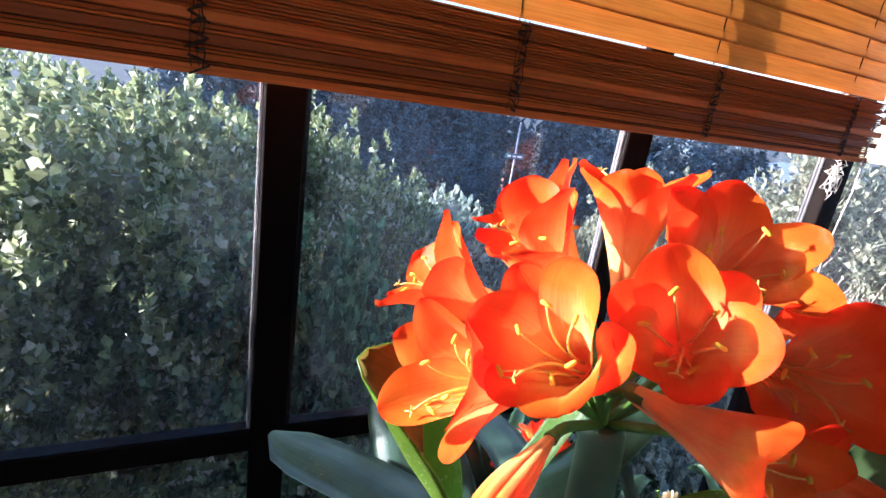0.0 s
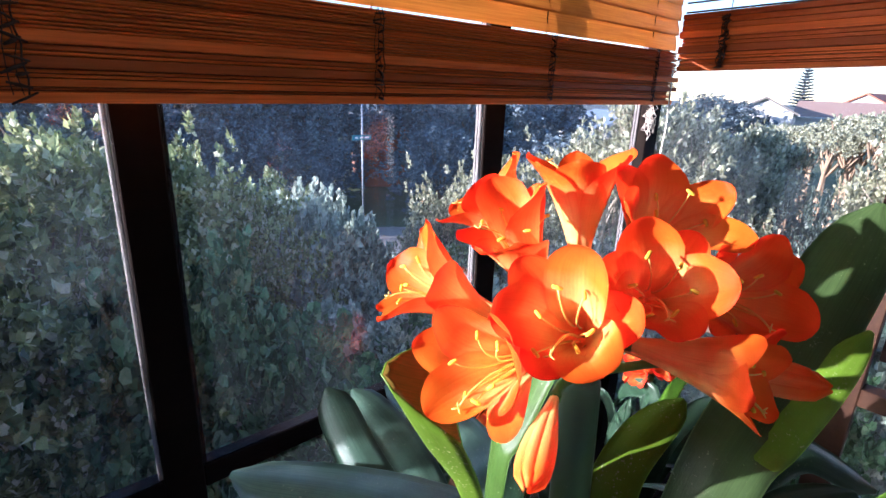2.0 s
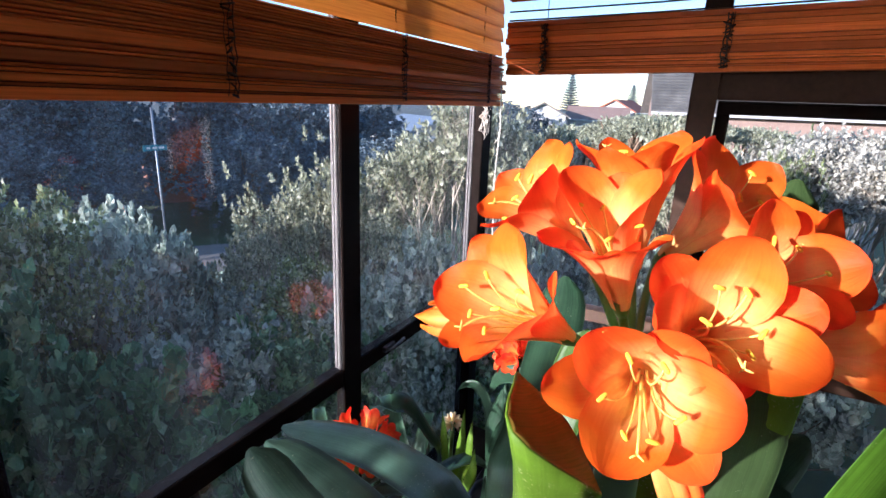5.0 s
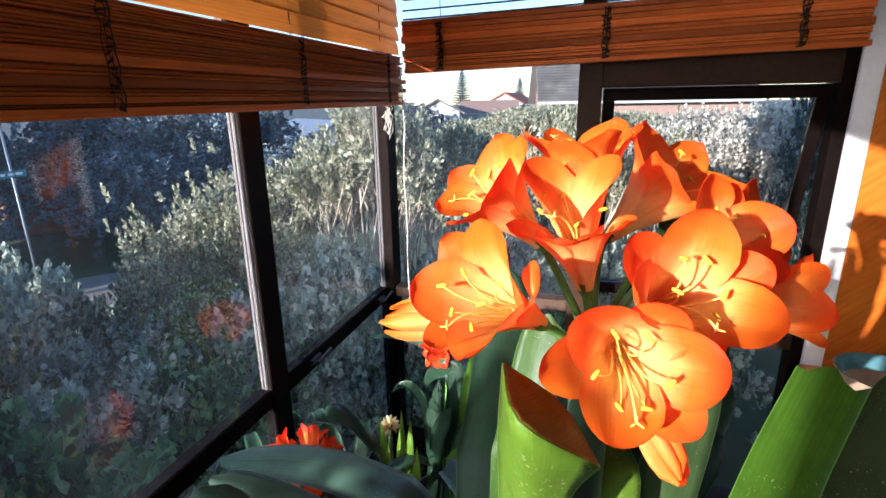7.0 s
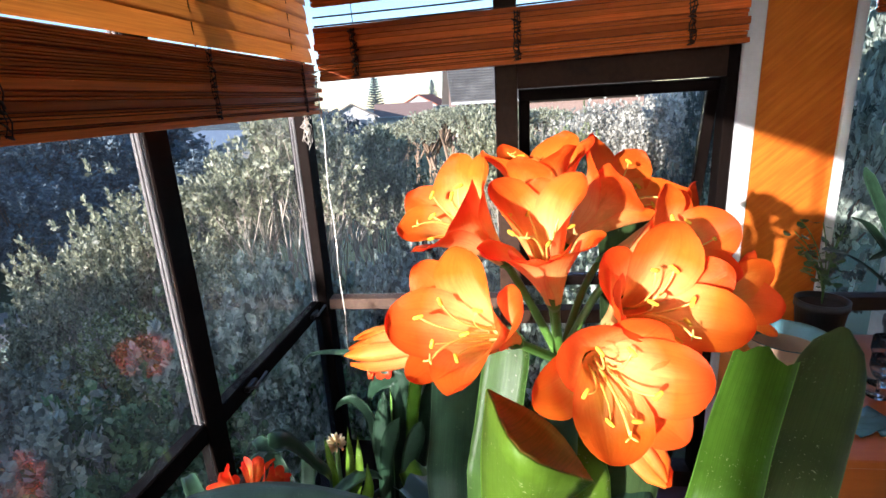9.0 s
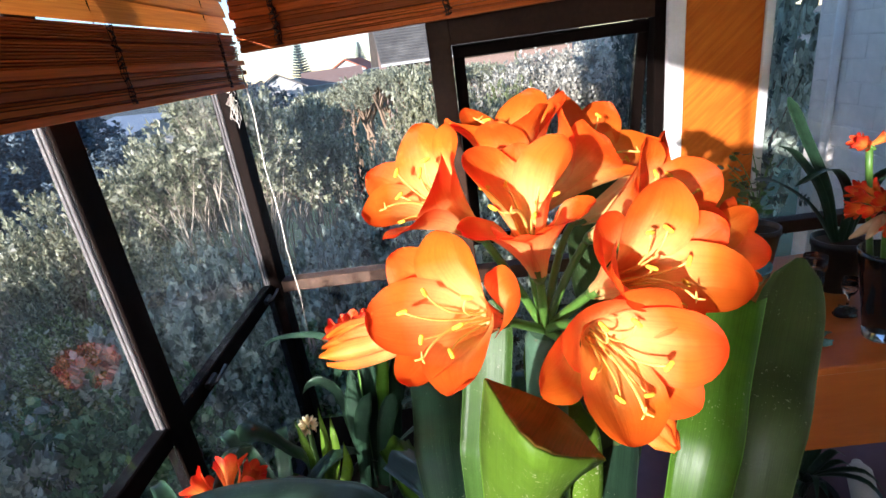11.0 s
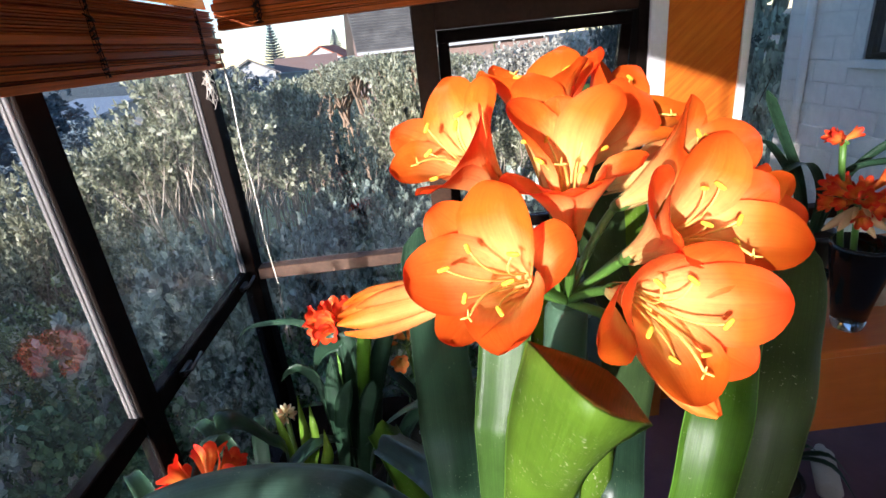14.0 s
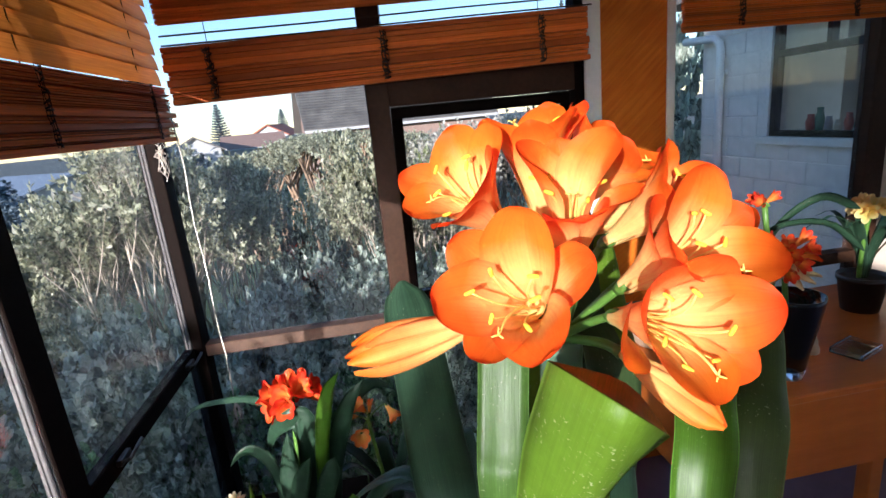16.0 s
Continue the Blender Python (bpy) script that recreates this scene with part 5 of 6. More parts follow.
def foliage(name, mat, seed, rx, rz, leaves, size, clumps, parent, tuft=0.5, wide=0.34, rise=False):
    """Crown of many small folded leaves set on clumps, ragged at the edge."""
    g = np.random.default_rng(seed)
    c = g.normal(size=(clumps, 3))
    c /= np.linalg.norm(c, axis=1)[:, None]
    c[:, 2] = np.abs(c[:, 2]) * 1.15 - 0.45
    c *= (0.55 + 0.5 * g.random(clumps) ** 0.6)[:, None]
    if rise:
        c[:, 2] = np.abs(c[:, 2]) * 0.95 - 0.1
    per = 16
    twigs = leaves // per
    leaves = twigs * per
    k = g.integers(0, clumps, twigs)
    tp = c[k] + g.normal(size=(twigs, 3)) * np.array((0.11, 0.11, 0.12)) * (0.5 + 0.9 * g.random((twigs, 1)))
    tp *= np.array((rx, rx, rz))
    tp[:, 2] += rz * 0.95
    ax = g.normal(size=(twigs, 3)) * (0.9 - 0.6 * tuft) + np.array((0, 0, 0.7)) + (tp - np.array((0, 0, rz * 0.7))) / max(rx, rz) * 0.6
    ax /= np.linalg.norm(ax, axis=1)[:, None]
    ob = tufts(name, mat, g, tp, ax, size, wide, parent, per)
    return ob, c * np.array((rx, rx, rz)) + np.array((0, 0, rz * 0.95))


def shrub(label, mat, seed, rx, rz, leaves, size, clumps=70, stems=26, name="shrub", category="shrub", tuft=0.5, rise=False, wide=0.34):
    t = thing(name, label, category)
    ob, tips = foliage("foliage", mat, seed, rx, rz, leaves, size, clumps, t, tuft, wide, rise)
    rnd = random.Random(seed)
    bm = bmesh.new()
    for q in tips[:stems]:
        q = Vector(q)
        mid = q * 0.5 + Vector((rnd.uniform(-.1, .1) * rx, rnd.uniform(-.1, .1) * rx, 0.1 * rz))
        foot = Vector((rnd.uniform(-.08, .08), rnd.uniform(-.08, .08), -0.15))
        tube(bm, bezier([foot, mid * Vector((0.5, 0.5, 0.9)), mid, q], 7), [(0.030 if mat is SHRUB[1] else 0.022) * rz * (1 - 0.85 * i / 6) / 1.3 + 0.002 for i in range(7)], 5, cap=False)
    part("stems", bm, TWIG if mat is SHRUB[1] else BARK, t)
    return t


def twiggy(label, mat, seed, size):
    """A shrub of pale forking branches, bare below, with small leaf tufts towards their ends; about two metres tall."""
    t = thing("shrub", label, "shrub")
    rnd, g = random.Random(seed), np.random.default_rng(seed)
    bm = bmesh.new()
    tips, ways = [], []
    reach, thick = (1.05, 0.48, 0.33, 0.22), (0.017, 0.0105, 0.007, 0.0045)

    def grow(p, d, level):
        length = reach[level] * rnd.uniform(0.75, 1.2)
        q = p + d * length
        bend = p.lerp(q, 0.5) + Vector((rnd.uniform(-1, 1), rnd.uniform(-1, 1), rnd.uniform(-.3, .6))) * length * 0.10
        tube(bm, [p, bend, q], [thick[level], thick[level] * 0.85, thick[level] * 0.65], 5 if level < 2 else 4, cap=False)
        if level == 3:
            for e in (0.3, 0.6, 0.8, 1.0):
                tips.append(p.lerp(q, e))
                ways.append(d)
            return
        if level == 2:
            tips.append(p.lerp(q, 0.8))
            ways.append(d)
        for k in range(3 if level < 2 else 4):
            side = Vector((rnd.uniform(-1, 1), rnd.uniform(-1, 1), rnd.uniform(-.3, .5)))
            grow(q, (d + side * (0.40, 0.55, 0.75)[level]).normalized(), level + 1)

    for k in range(8):
        a = 2.4 * k
        d = Vector((math.cos(a) * 0.20, math.sin(a) * 0.20, 1.0)).normalized()
        grow(Vector((math.cos(a) * 0.06, math.sin(a) * 0.06, -0.15)), d, 0)
    part("stems", bm, TWIG, t)
    tp, ax = np.array([list(q) for q in tips]), np.array([list(q) for q in ways])
    tp += g.normal(size=tp.shape) * 0.025
    ax = ax + np.array((0, 0, 0.3)) + g.normal(size=ax.shape) * 0.45
    ax /= np.linalg.norm(ax, axis=1)[:, None]
    tufts("foliage", mat, g, tp, ax, size, 0.34, t, 9)
    return t, max(q.z for q in tips) / 1.95


def wind_bush(label, mat, seed, rx, h, size):
    """A wind-pruned bush: bare crooked limbs forking into a thin, flat, dense top."""
    t = thing("shrub", label, "shrub")
    rnd, g = random.Random(seed), np.random.default_rng(seed)
    bm = bmesh.new()
    tips = []
    for k in range(15):
        a, q = 2.4 * k, rx * 0.85 * math.sqrt((k + 0.5) / 15)
        hub = Vector((q * math.cos(a), q * math.sin(a), h * rnd.uniform(0.74, 0.82)))
        mid = Vector((hub.x * 0.45 + rnd.uniform(-.12, .12) * rx, hub.y * 0.45 + rnd.uniform(-.12, .12) * rx, h * 0.5))
        tube(bm, bezier([(hub.x * 0.2, hub.y * 0.2, -0.15), mid, hub * 0.9, hub], 8), [0.055 - 0.028 * i / 7 for i in range(8)], 5, cap=False)
        for e in range(5):
            d = Vector((rnd.uniform(-1, 1), rnd.uniform(-1, 1), 0)) * rx * 0.34
            tip = Vector((hub.x + d.x, hub.y + d.y, h * rnd.uniform(0.935, 0.965)))
            elbow = hub.lerp(tip, 0.5) + Vector((rnd.uniform(-.07, .07), rnd.uniform(-.07, .07), -0.02)) * rx
            tube(bm, bezier([hub, elbow, tip], 6), [0.024 - 0.014 * i / 5 for i in range(6)], 4, cap=False)
            tips.append(tip)
    part("stems", bm, DRYWOOD, t)
    c = np.array([list(q) for q in tips])
    n = 2400
    tp = c[g.integers(0, len(c), n)] + g.normal(size=(n, 3)) * np.array((0.14 * rx, 0.14 * rx, 0.009 * h))
    tp[:, 2] -= 0.03 * h * (np.hypot(tp[:, 0], tp[:, 1]) / rx) ** 2
    ax = g.normal(size=(n, 3)) * 0.5 + np.array((0, 0, 0.8))
    ax /= np.linalg.norm(ax, axis=1)[:, None]
    tufts("foliage", mat, g, tp, ax, size, 0.34, t, 12)
    return t


PROTO = [(shrub("dense coastal shrub with small glossy green leaves", SHRUB[0], 1, 1.0, 1.3, 17500, 0.050, 170, wide=0.38), 1.3),
         (shrub("grey-green coastal shrub with twiggy pale stems", SHRUB[1], 2, 1.0, 1.2, 14000, 0.045, 150, 150, tuft=0.85, rise=True), 1.2),
         (shrub("dark leafy shrub close to the house", SHRUB[2], 3, 0.9, 1.1, 9000, 0.075, 90, wide=0.46), 1.1),
         (shrub("dense coastal shrub with small glossy green leaves", SHRUB[0], 4, 1.1, 1.2, 16500, 0.051, 140, wide=0.38), 1.2),
         (shrub("tall tree with haze-blue leaves across the street", SHRUB[3], 6, 1.0, 1.3, 17000, 0.062, 80, 30, "tree", "tree"), 1.3),
         (wind_bush("wind-shaped shrub with bare brown stems under a flat green top", SHRUB[4], 8, 1.0, 3.3, 0.036), 3.3 / 1.95),
         (shrub("low grey-green shrub in the shade of the house", SHRUB[5], 9, 1.0, 1.1, 6500, 0.078, 80, 40, tuft=0.9, wide=0.42), 1.1),
         (shrub("rounded shrub in shade-dark green among paler ones", SHRUB[8], 10, 1.0, 1.1, 14000, 0.042, 120, 30), 1.1),
         twiggy("grey-green coastal shrub with bare forking pale branches", SHRUB[1], 21, 0.040),
         (shrub("low ground cover with broad round green leaves", SHRUB[6], 12, 1.0, 1.1, 3400, 0.095, 60, 20, wide=0.62), 1.1),
         twiggy("dry silvery shrub of fine pale twigs", SHRUB[7], 22, 0.046)]
#        kind  azimuth distance  width  elevation of the top
# the first two are unseen shrubs, added between the sun and the window
HEDGE = [(2, -52.7, 2.64, 0.55, 5.2), (2, -44, 2.09, 0.45, 3.0), (0, -34, 4.2, 0.6, -11), (0, -16, 2.7, 0.95, 0.5), (3, -4, 3.0, 0.9, 0),
         (0, 5, 3.3, 0.85, -0.5), (0, -14, 4.4, 0.9, 0), (3, 12, 3.5, 0.65, -4), (2, 13, 2.4, 0.5, -16), (2, 3, 2.3, 0.5, -18), (0, -9, 2.3, 0.6, -15), (0, -19, 2.4, 0.6, -14), (0, 8, 2.5, 0.5, -14)]
BANK = [(3, 19, 3.6, 0.6, -7.5), (6, 23.5, 3.9, 0.6, -9.5), (6, 27.0, 4.6, 0.42, -9.5), (6, 31, 4.4, 0.4, -12.0), (1, 41.5, 4.4, 0.45, -10.5),
        (6, 36, 3.6, 0.5, -20), (9, 23, 2.4, 0.50, -24), (6, 32, 2.7, 0.50, -23), (2, 42, 2.8, 0.55, -24), (9, 29, 2.15, 0.45, -30), (1, 45, 4.2, 0.55, -6.5),
        (1, 49.5, 4.5, 0.75, -1.6), (0, 45, 3.3, 0.5, -16), (6, 33, 5.6, 0.6, -17.5), (1, 28, 5.0, 0.5, -16.5), (6, 38.5, 6.0, 0.45, -18)]
HEATH = [(1, 56, 3.8, 0.5, -11), (8, 58.0, 5.0, 0.65, -7.0), (8, 63.5, 4.3, 1.0, -0.6), (8, 66.5, 5.4, 0.9, -2.4), (6, 52, 3.1, 0.55, -18), (6, 62, 3.2, 0.5, -15), (6, 58, 4.0, 0.5, -13),
         (1, 71, 3.7, 0.40, -14), (8, 70.5, 4.6, 0.85, -3.0), (8, 73.5, 5.4, 0.7, -4.0), (7, 80.2, 4.2, 0.48, -6.0), (6, 79, 3.9, 0.6, -12.5), (6, 71, 3.4, 0.45, -16),
         (6, 60, 2.9, 0.42, -24), (2, 68, 2.95, 0.40, -25), (6, 76, 3.0, 0.42, -24), (2, 85, 3.0, 0.40, -23), (6, 93, 3.1, 0.42, -23), (2, 51, 2.75, 0.40, -26)]
SLOPE = [(5, 79.0, 9.0, 0.9, -1.5), (5, 85.0, 8.6, 0.95, -0.1), (5, 92.0, 9.5, 0.9, -0.9), (8, 88.8, 4.3, 0.75, -2.0), 
         (3, 96.5, 7.0, 0.50, -2.4), (10, 100.5, 8.5, 1.35, -1.5), (10, 104.5, 8.0, 1.3, -1.2), (10, 97, 9.0, 1.2, -2.8), (8, 94.5, 4.6, 0.75, -6.5), (10, 109, 7.6, 1.2, -0.8), (6, 89, 3.9, 0.6, -13), (6, 99, 3.7, 0.55, -14), (6, 84.5, 3.8, 0.5, -14), (7, 114, 5.4, 0.75, 8), (6, 120, 7.5, 0.9, 10)]
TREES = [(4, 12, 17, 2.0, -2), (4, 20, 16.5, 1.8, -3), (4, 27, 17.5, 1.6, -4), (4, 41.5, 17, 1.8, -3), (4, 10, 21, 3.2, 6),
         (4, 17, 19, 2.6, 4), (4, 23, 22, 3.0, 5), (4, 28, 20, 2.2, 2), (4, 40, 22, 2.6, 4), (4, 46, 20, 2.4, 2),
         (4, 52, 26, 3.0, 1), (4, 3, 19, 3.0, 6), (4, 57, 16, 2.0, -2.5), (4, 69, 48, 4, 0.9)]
rnd = random.Random(11)
for i, (k, azim, dist, s, el) in enumerate(HEDGE + BANK + HEATH + SLOPE + TREES):
    x, y = 0.6 + dist * math.sin(radians(azim)), 0.5 + dist * math.cos(radians(azim))
    z = ground_z(x, y)
    src, rz = PROTO[k]
    ob = copy_thing(src, pose(x, y, z, 0, 0, rnd.uniform(0, 360)))
    ob.scale = (s, s, (1.7 + dist * math.tan(radians(el)) - z) / (1.95 * rz))
for src, rz in PROTO:
    for o in list(src.children):
        bpy.data.objects.remove(o)
    bpy.data.objects.remove(src)

# street: path, sign and the houses beyond
PAVE = plain("pale concrete path", (0.24, 0.215, 0.185), 0.85, scale=2, spread=0.2)


def polar(azim, dist, z=None):
    x, y = 0.6 + dist * math.sin(radians(azim)), 0.5 + dist * math.cos(radians(azim))
    return Vector((x, y, ground_z(x, y) if z is None else z))


bm = bmesh.new()
near = [bm.verts.new(polar(a, 11.0) + Vector((0, 0, 0.05))) for a in range(26, 47, 2)]
midr = [bm.verts.new(polar(a, 13.0) + Vector((0, 0, 0.05))) for a in range(26, 47, 2)]
far = [bm.verts.new(polar(a, 15.0) + Vector((0, 0, 0.05))) for a in range(26, 47, 2)]
for a, b in ((near, midr), (midr, far)):
    for k in range(len(a) - 1):
        bm.faces.new((a[k], a[k + 1], b[k + 1], b[k]))
tagged(part("path", bm, PAVE), "pale concrete path beyond the shrubs", "path", kind="structure")
STEEL = plain("galvanised steel", (0.26, 0.29, 0.33), 0.55, 0.6, scale=30)
SIGN = plain("blue green sign enamel", (0.03, 0.22, 0.28), 0.4, scale=10)
sp = polar(32.6, 14.0)
sign = thing("street_sign", "blue-green street name plate on a thin steel post", "sign", sp)
bm = bmesh.new()
tube(bm, [(0, 0, -0.1), (0, 0, 3.75)], 0.026, 10)
part("post", bm, STEEL, sign)
box("plate", (-0.34, -0.05, 2.76), (0.26, -0.036, 2.90), SIGN, sign, 0.004)
for k, w in enumerate((0.09, 0.11, 0.14)):
    box("letter_bar", (-0.26 + 0.15 * k, -0.056, 2.805), (-0.26 + 0.15 * k + w, -0.0505, 2.855), WHITE, sign, 0, "pale unreadable lettering")
BRICK = plain("red brown brick", (0.30, 0.12, 0.07), 0.85, scale=4, spread=0.25)
PALE_BRICK = plain("pale pinkish brick", (0.34, 0.235, 0.19), 0.85, scale=4, spread=0.25)
FENCE = plain("weathered white paling", (0.30, 0.265, 0.235), 0.8, scale=6, spread=0.25)
WEATHER = plain("white weatherboard", (0.52, 0.52, 0.51), 0.6, scale=3, spread=0.06)
TILE = plain("grey concrete tile", (0.17, 0.155, 0.14), 0.8, scale=5, spread=0.3)
TILE_ROW = plain("weathered grey roof tile", (0.13, 0.122, 0.11), 0.85, scale=1.2, spread=0.75)
REDTILE = plain("orange red roof", (0.42, 0.13, 0.07), 0.8, scale=5, spread=0.2)
# distance haze is mixed into this pinkish brown
BROWNTILE = plain("hazy brown roof tile", (0.30, 0.20, 0.16), 0.85, scale=4, spread=0.25)
BLUEROOF = plain("blue grey roof", (0.20, 0.25, 0.32), 0.6, scale=3, spread=0.15)
DARKPANE = plain("dark window", (0.02, 0.025, 0.03), 0.08, scale=3)


def house(label, at, turn, w, d, wall_h, roof_h, wall_mat, roof_mat, windows=2, hip=False, eave=0.4, courses=0):
    """A far house: walls, a gabled roof with eaves, and windows with frames. Its gable faces its own -y."""
    h = thing("house", label, "house")
    bm = bmesh.new()
    block(bm, (-w / 2, -d / 2, -1.2), (w / 2, d / 2, wall_h), 0)
    if not hip:
        vs = [bm.verts.new(v) for v in ((-w / 2, -d / 2, wall_h), (w / 2, -d / 2, wall_h), (0, -d / 2, wall_h + roof_h), (-w / 2, d / 2, wall_h), (w / 2, d / 2, wall_h), (0, d / 2, wall_h + roof_h))]
        for f in ((0, 1, 2), (4, 3, 5)):
            bm.faces.new([vs[i] for i in f])
    part("wall", bm, wall_mat, h)
    for sx in (-1, 1):
        bm = bmesh.new()
        k = roof_h / (w / 2)
        x1, z1 = sx * (w / 2 + eave), wall_h - eave * k
        y0, y1 = -d / 2 - eave, d / 2 + eave
        r0, r1 = (y0 + w * 0.45, y1 - w * 0.45) if hip else (y0, y1)
        top = [bm.verts.new(v) for v in ((x1, y0, z1), (x1, y1, z1), (0, r1, wall_h + roof_h), (0, r0, wall_h + roof_h))]
        low = [bm.verts.new(v.co - Vector((0, 0, 0.18))) for v in top]
        bm.faces.new(top)
        bm.faces.new(list(reversed(low)))
        for i in range(4):
            bm.faces.new((top[i], low[i], low[(i + 1) % 4], top[(i + 1) % 4]))
        roof = part("roof", bm, roof_mat, h)
        if courses:
            bm = bmesh.new()
            for i in range(courses):
                u, v = i / courses, (i + 1) / courses
                lo3, hi3 = Vector((x1 * (1 - u), 0, z1 + (wall_h + roof_h - z1) * u)), Vector((x1 * (1 - v), 0, z1 + (wall_h + roof_h - z1) * v))
                cells = [y0 + (y1 - y0) * (q + 0.5 * (i % 2) - 0.5) / 34 for q in range(36)]
                for c0, c1 in zip(cells, cells[1:]):
                    c0, c1 = max(y0, c0 + 0.012), min(y1, c1 - 0.012)
                    if c1 - c0 < 0.05:
                        continue
                    va, vb, vc, vd = [bm.verts.new(p) for p in (lo3 + Vector((0, c0, 0.045)), lo3 + Vector((0, c1, 0.045)), hi3 + Vector((0, c1, 0.012)), hi3 + Vector((0, c0, 0.012)))]
                    e, g = bm.verts.new(lo3 + Vector((0, c0, 0))), bm.verts.new(lo3 + Vector((0, c1, 0)))
                    bm.faces.new((va, vb, vc, vd))
                    bm.faces.new((e, g, vb, va))
            tl = part("tiles", bm, TILE_ROW, roof)
            tl["kind"] = "stuff"
        box("gutter", (min(x1, x1 + sx * 0.1), y0, z1 - 0.2), (max(x1, x1 + sx * 0.1), y1, z1 - 0.05), WEATHER, h, 0)
    if hip:
        for sy in (-1, 1):
            bm = bmesh.new()
            k = roof_h / (w / 2)
            y0 = sy * (d / 2 + eave)
            r0 = sy * (d / 2 + eave - w * 0.45)
            vs = [bm.verts.new(v) for v in ((-w / 2 - eave, y0, wall_h - eave * k), (w / 2 + eave, y0, wall_h - eave * k), (0, r0, wall_h + roof_h))]
            bm.faces.new(vs)
            part("roof", bm, roof_mat, h)
    for i in range(windows):
        x = -w / 2 + w * (i + 0.5) / windows
        win = box("window", (x - 0.7, -d / 2 - 0.04, wall_h - 1.7), (x + 0.7, -d / 2 + 0.02, wall_h - 0.5), WEATHER, h, 0)
        for sx in (-0.33, 0.33):
            box("pane", (x + sx - 0.29, -d / 2 - 0.06, wall_h - 1.62), (x + sx + 0.29, -d / 2 - 0.042, wall_h - 0.58), DARKPANE, win, 0)
    h.matrix_basis = Matrix.Translation(at) @ pose(0, 0, 0, 0, 0, turn)
    return h


house("white weatherboard house with a shallow gable", polar(73.1, 60, -1.3), -73, 4.6, 9, 2.4, 1.2, WEATHER, TILE, 1)
house("low house with a pale wall and brown roof", polar(78.8, 66, -1.2), 8, 6, 6.5, 2.0, 1.3, WEATHER, BROWNTILE, 2)
house("house with an orange red tiled roof", polar(81.2, 72, -0.5), -100, 5, 6, 2.3, 1.3, WEATHER, REDTILE, 2)
house("red brick house with a grey concrete tile roof", polar(93.3, 36, -1.45), 11, 7.0, 11.5, 3.7, 3.2, PALE_BRICK, TILE, 3, eave=0.5, courses=22)
house("low house with a blue grey roof", polar(60, 52, -3.8), -40, 8, 12, 3.0, 1.3, WEATHER, BLUEROOF, 2)
house("low house with a blue grey roof and white gable", polar(66, 58, -3.8), -66, 6, 10, 3.0, 1.3, WEATHER, BLUEROOF, 2)
house("brown brick house behind dark trees", polar(35.8, 25, -2.4), -30, 3.6, 6, 2.0, 1.2, BRICK, TILE, 0)


def pine(label, at, h, seed):
    """A Norfolk Island pine: straight trunk with regular whorls of drooping branches."""
    rnd = random.Random(seed)
    t = thing("pine_tree", label, "tree")
    bm = bmesh.new()
    tube(bm, [(0, 0, -0.5), (0, 0, h * 0.5), (0, 0, h)], [h * 0.02, h * 0.013, 0.02], 8)
    part("trunk", bm, BARK, t)
    bm = bmesh.new()
    n = 15
    for k in range(n):
        z = h * (0.18 + 0.8 * k / n)
        r = h * 0.24 * (1 - k / n) ** 0.8 + 0.1
        for q in range(9):
            a = q * 0.698 + k
            rr = r * rnd.uniform(0.75, 1.1)
            d = Vector((math.cos(a), math.sin(a), 0))
            tube(bm, [Vector((0, 0, z)), d * rr * 0.5 + Vector((0, 0, z + 0.02 * h)), d * rr + Vector((0, 0, z + 0.05 * h))], [0.012 * h, 0.016 * h, 0.004 * h], 5)
            side = Vector((-d.y, d.x, 0))
            for e in (0.4, 0.6, 0.8):
                for sg in (-1, 1):
                    p0 = d * rr * e + Vector((0, 0, z + 0.03 * h * e))
                    tube(bm, [p0, p0 + (d + side * sg) * rr * 0.22 + Vector((0, 0, 0.02 * h))], [0.012 * h, 0.003 * h], 4)
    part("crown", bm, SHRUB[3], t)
    t.location = at
    return t


pine("tall Norfolk pine against the sky", polar(75.8, 77, 0.2), 6.4, 2)
pine("smaller Norfolk pine behind the roofs", polar(82.0, 80, 0.4), 5.0, 5)

# white fence by the brick house
fence = thing("fence", "white paling fence below the brick house", "fence")
fa, fb = polar(95, 17, -0.6), polar(104, 17, -0.6)
for k in range(24):
    p = fa.lerp(fb, k / 23)
    box("paling", (p.x - 0.05, p.y - 0.045, -2.5), (p.x - 0.02, p.y + 0.045, 1.08), FENCE, fence, 0)
for z in (0.3, 1.0):
    bm = bmesh.new()
    tube(bm, [fa + Vector((0, 0, 0.6 + z)), fb + Vector((0, 0, 0.6 + z))], 0.04, 4)
    part("rail", bm, FENCE, fence)

# the block wing of the house, seen through the window beyond the pier
WALL_Y, BX0, BX1 = -3.14, 2.56, 5.80
BLOCK = plain("grey concrete block", (0.80, 0.75, 0.68), 0.9, scale=14, spread=0.15, bumps=0.5)
MORTAR = plain("grey mortar", (0.77, 0.72, 0.655), 0.95, scale=30)
wing = tagged(new("wall_wing"), "painted grey concrete block wall of the house wing", "wall", kind="structure")
NW = (3.79, 4.84, 1.23, 2.36)
for lo, hi in (((BX0, WALL_Y - 0.2, -1.0), (NW[0], WALL_Y - 0.001, 2.6)), ((NW[1], WALL_Y - 0.2, -1.0), (BX1, WALL_Y - 0.001, 2.6)), ((NW[0], WALL_Y - 0.2, -1.0), (NW[1], WALL_Y - 0.001, NW[2])), ((NW[0], WALL_Y - 0.2, NW[3]), (NW[1], WALL_Y - 0.001, 2.6))):
    box("mortar", lo, hi, MORTAR, wing, 0)
box("side_wall", (BX1 - 0.19, WALL_Y - 3.0, -1.0), (BX1, WALL_Y - 0.2, 2.6), BLOCK, wing, 0)
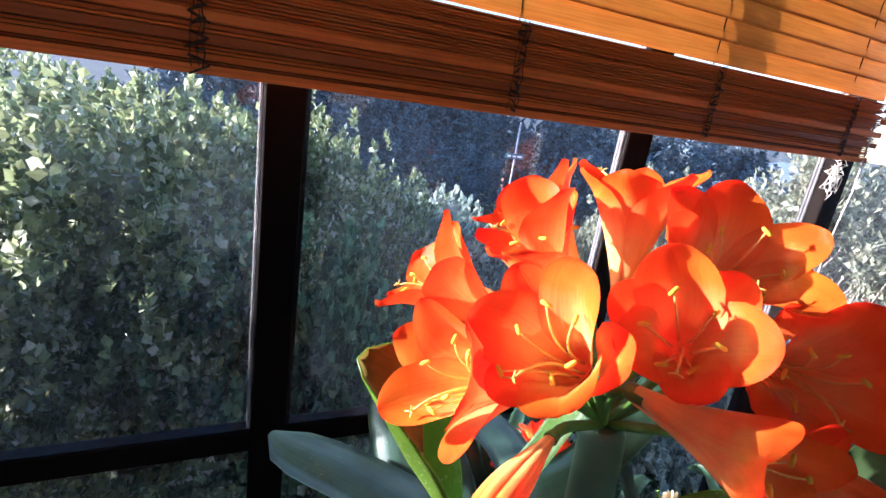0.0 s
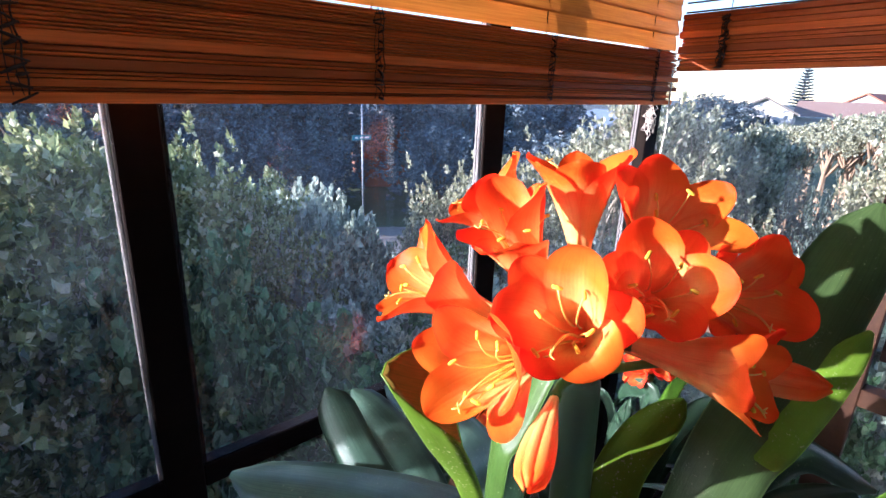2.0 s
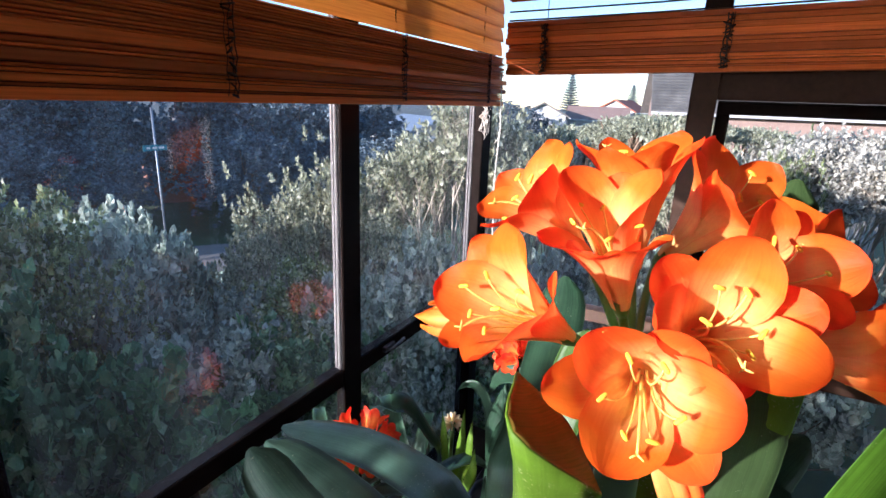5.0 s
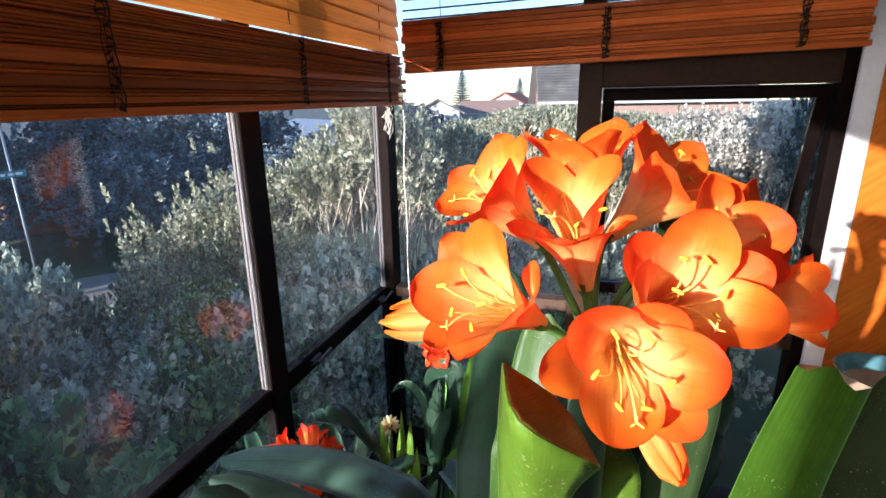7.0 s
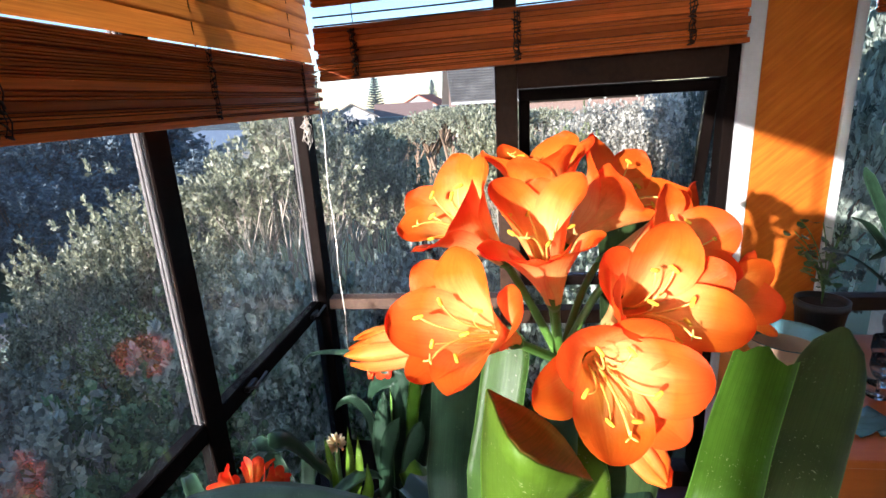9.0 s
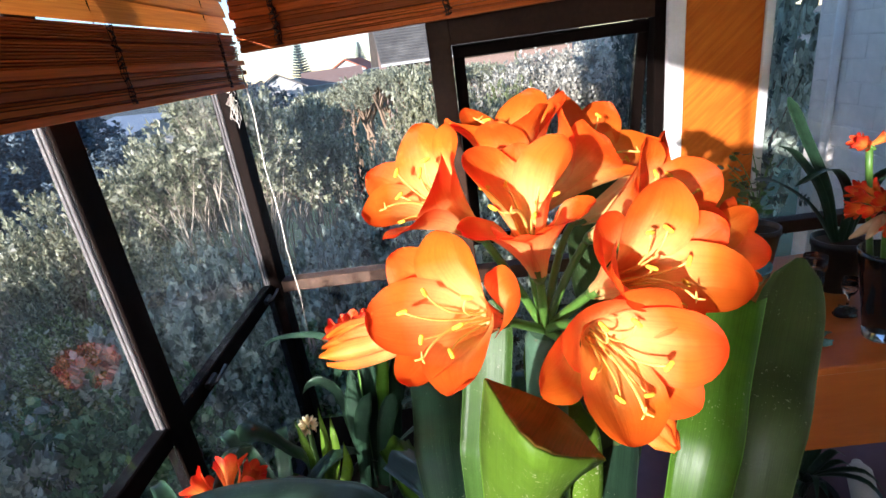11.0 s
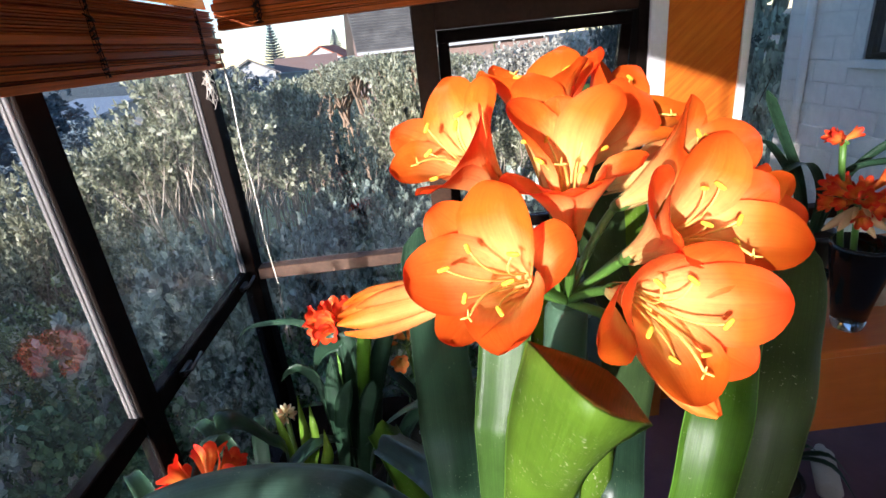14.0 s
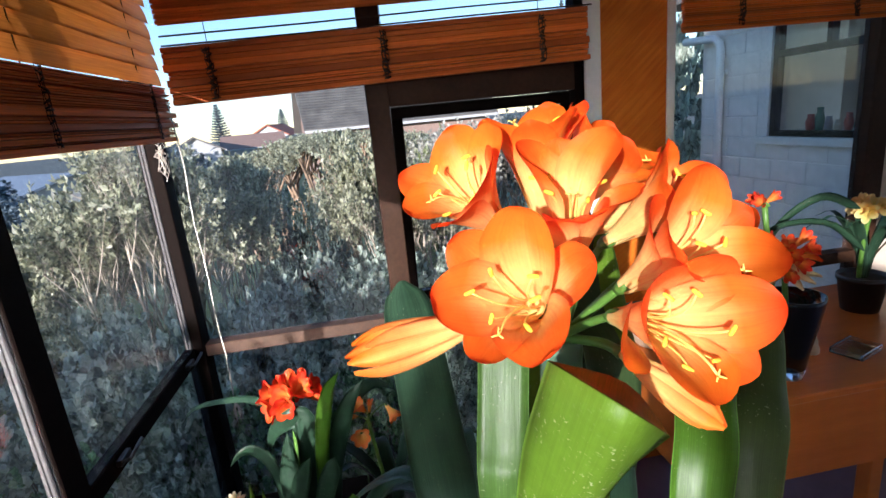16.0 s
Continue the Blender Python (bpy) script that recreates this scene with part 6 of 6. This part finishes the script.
win = tagged(new("window_2"), "dark framed window in the block wall with pots on its sill", "window", kind="structure")
box("back_wall", (NW[0] - 0.3, WALL_Y - 1.2, 0.9), (NW[1] + 0.3, WALL_Y - 1.1, 2.6), INNER, win, 0)
for lo, hi in (((NW[0], NW[2]), (NW[0] + 0.06, NW[3])), ((NW[1] - 0.06, NW[2]), (NW[1], NW[3])), ((NW[0] + 0.06, NW[2]), (NW[1] - 0.06, NW[2] + 0.05)), ((NW[0] + 0.06, 1.93), (NW[1] - 0.06, 1.99)), ((NW[0] + 0.06, NW[3] - 0.05), (NW[1] - 0.06, NW[3])), ((4.25, 1.99), (4.30, NW[3] - 0.05))):
    box("window_frame", (lo[0], WALL_Y - 0.09, lo[1]), (hi[0], WALL_Y - 0.02, hi[1]), FRAME, win, 0.003)
pane("pane", (NW[0] + 0.06, WALL_Y - 0.06, NW[2] + 0.05), (NW[1] - 0.06, WALL_Y - 0.056, 1.93), win)
pane("pane", (NW[0] + 0.06, WALL_Y - 0.06, 1.99), (4.25, WALL_Y - 0.056, NW[3] - 0.05), win)
pane("pane", (4.30, WALL_Y - 0.06, 1.99), (NW[1] - 0.06, WALL_Y - 0.056, NW[3] - 0.05), win)
box("window_sill", (NW[0] - 0.1, WALL_Y - 0.1, NW[2] - 0.07), (NW[1] + 0.1, WALL_Y + 0.05, NW[2]), BLOCK, win, 0.005)
box("inner_sill", (NW[0], WALL_Y - 0.40, NW[2] + 0.0), (NW[1], WALL_Y - 0.2, NW[2] + 0.03), WHITE, win, 0.003)
POTS = [plain("red glazed pot", (0.4, 0.05, 0.03), 0.3), plain("cream pot", (0.6, 0.5, 0.35), 0.5), plain("grey pot", (0.3, 0.32, 0.34), 0.5), plain("green jar", (0.08, 0.2, 0.12), 0.2)]
rw = random.Random(2)
for k in range(9):
    x, r, h = NW[0] + 0.12 + 0.095 * k, rw.uniform(0.025, 0.045), rw.uniform(0.07, 0.20)
    bm = bmesh.new()
    lathe(bm, [(0, 0), (r * 0.8, 0), (r, h * 0.5), (r * 0.6, h * 0.85), (r * 0.7, h), (r * 0.5, h), (0, h * 0.8)], 14)
    ob = tagged(part("jar", bm, POTS[k % 4]), ("small red glazed jar", "small cream jar", "small grey jar", "small green glass jar")[k % 4] + " on the inner window sill", "jar", group="jars on the sill")
    ob.location = (x, WALL_Y - 0.30, NW[2] + 0.031)
PIPE = plain("white painted pipe", (0.86, 0.86, 0.84), 0.4, scale=10, spread=0.08)
pipe = thing("downpipe", "white painted round downpipe with a bend under the gutter", "pipe")
bm = bmesh.new()
tube(bm, [(5.45, WALL_Y + 0.055, -0.95), (5.45, WALL_Y + 0.055, 2.08), (5.46, WALL_Y + 0.06, 2.16), (5.52, WALL_Y + 0.08, 2.21), (5.95, WALL_Y + 0.12, 2.24)], 0.04, 14)
part("pipe", bm, PIPE, pipe)
box("bracket", (5.40, WALL_Y, 1.85), (5.50, WALL_Y + 0.02, 1.89), PIPE, pipe, 0.002)
tagged(box("roof_wing", (BX0 - 0.1, WALL_Y - 3.2, 2.6), (BX1 + 0.4, WALL_Y + 0.35, 2.75), TILE, None, 0.01), "grey eaves over the block wing", "roof", kind="structure")
# blocks, laid in stretcher bond
bm = bmesh.new()
block(bm, (0, 0, 0), (0.391, 0.018, 0.193), 0.006)
me = bpy.data.meshes.new("block")
bm.to_mesh(me)
bm.free()
me.materials.append(BLOCK)
bm = bmesh.new()
block(bm, (0, 0, 0), (0.192, 0.018, 0.193), 0.006)
me_half = bpy.data.meshes.new("block_half")
bm.to_mesh(me_half)
bm.free()
me_half.materials.append(BLOCK)
for row in range(18):
    z = -0.98 + row * 0.2
    x = BX0 + (0.2 if row % 2 else 0)
    if row % 2:
        share("block", me_half, wing, Matrix.Translation((BX0 + 0.006, WALL_Y - 0.016, z)))
    while x + 0.19 < BX1 + 0.01:
        full = x + 0.39 < BX1 + 0.01
        w = 0.39 if full else 0.19
        hit_win = x + w > NW[0] - 0.02 and x < NW[1] + 0.02 and z + 0.19 > NW[2] - 0.02 and z < NW[3] + 0.02
        if not hit_win:
            share("block", me if full else me_half, wing, Matrix.Translation((x + 0.006, WALL_Y - 0.016 + random.uniform(0, 0.004), z)))
        elif x < NW[0] - 0.19 and full:
            share("block", me_half, wing, Matrix.Translation((x + 0.006, WALL_Y - 0.016, z)))
        elif x + w > NW[1] + 0.19 and full:
            share("block", me_half, wing, Matrix.Translation((x + 0.206, WALL_Y - 0.016, z)))
        x += 0.4 if full else 0.2

# cord hanging in the corner, cobweb and sash fittings
TWINE = plain("pale twine", (0.6, 0.55, 0.47), 0.8, scale=200)
cord = thing("hanging_cord", "pale knotted cord hanging by the corner post", "cord")
bm = bmesh.new()
tube(bm, [(2.385 + 0.004 * math.sin(k), 1.285 + 0.004 * math.cos(1.7 * k), 1.82 - 0.105 * k) for k in range(12)], 0.0024, 6)
part("string", bm, TWINE, cord)
bm = bmesh.new()
for k in range(7):
    tube(bm, [(2.385, 1.285, 0.68), (2.385 + 0.012 * math.cos(k), 1.285 + 0.012 * math.sin(k), 0.655), (2.385 + 0.016 * math.cos(k), 1.285 + 0.016 * math.sin(k), 0.60)], [0.003, 0.002, 0.001], 5)
part("tassel", bm, TWINE, cord)
web = bmesh.new()
rwb = random.Random(3)
for k in range(14):
    x0, z0 = 2.39 + rwb.uniform(-.03, .03), 1.70 + rwb.uniform(-.03, .02)
    pts = [(x0 + 0.02 * math.sin(2.1 * q + k), 1.36 - rwb.uniform(0, .02), z0 - 0.022 * q * rwb.uniform(.4, 1)) for q in range(6)]
    tube(web, pts, 0.0011, 4)
part("cobweb", web, TWINE, cord, "grey tangle of cobweb")
for x in (1.78, 2.33):
    st = thing("sash_fastener", "black metal fastener on the window rail", "fastener", group="fasteners on the rail")
    box("plate", (x - 0.03, A - 0.012, 0.885), (x + 0.03, A + 0.003, 0.905), BLACKPOT, st, 0.002)
    bm = bmesh.new()
    tube(bm, [(x - 0.02, A - 0.012, 0.895), (x - 0.02, A - 0.03, 0.90), (x + 0.05, A - 0.035, 0.915)], 0.005, 8)
    part("handle", bm, BLACKPOT, st)
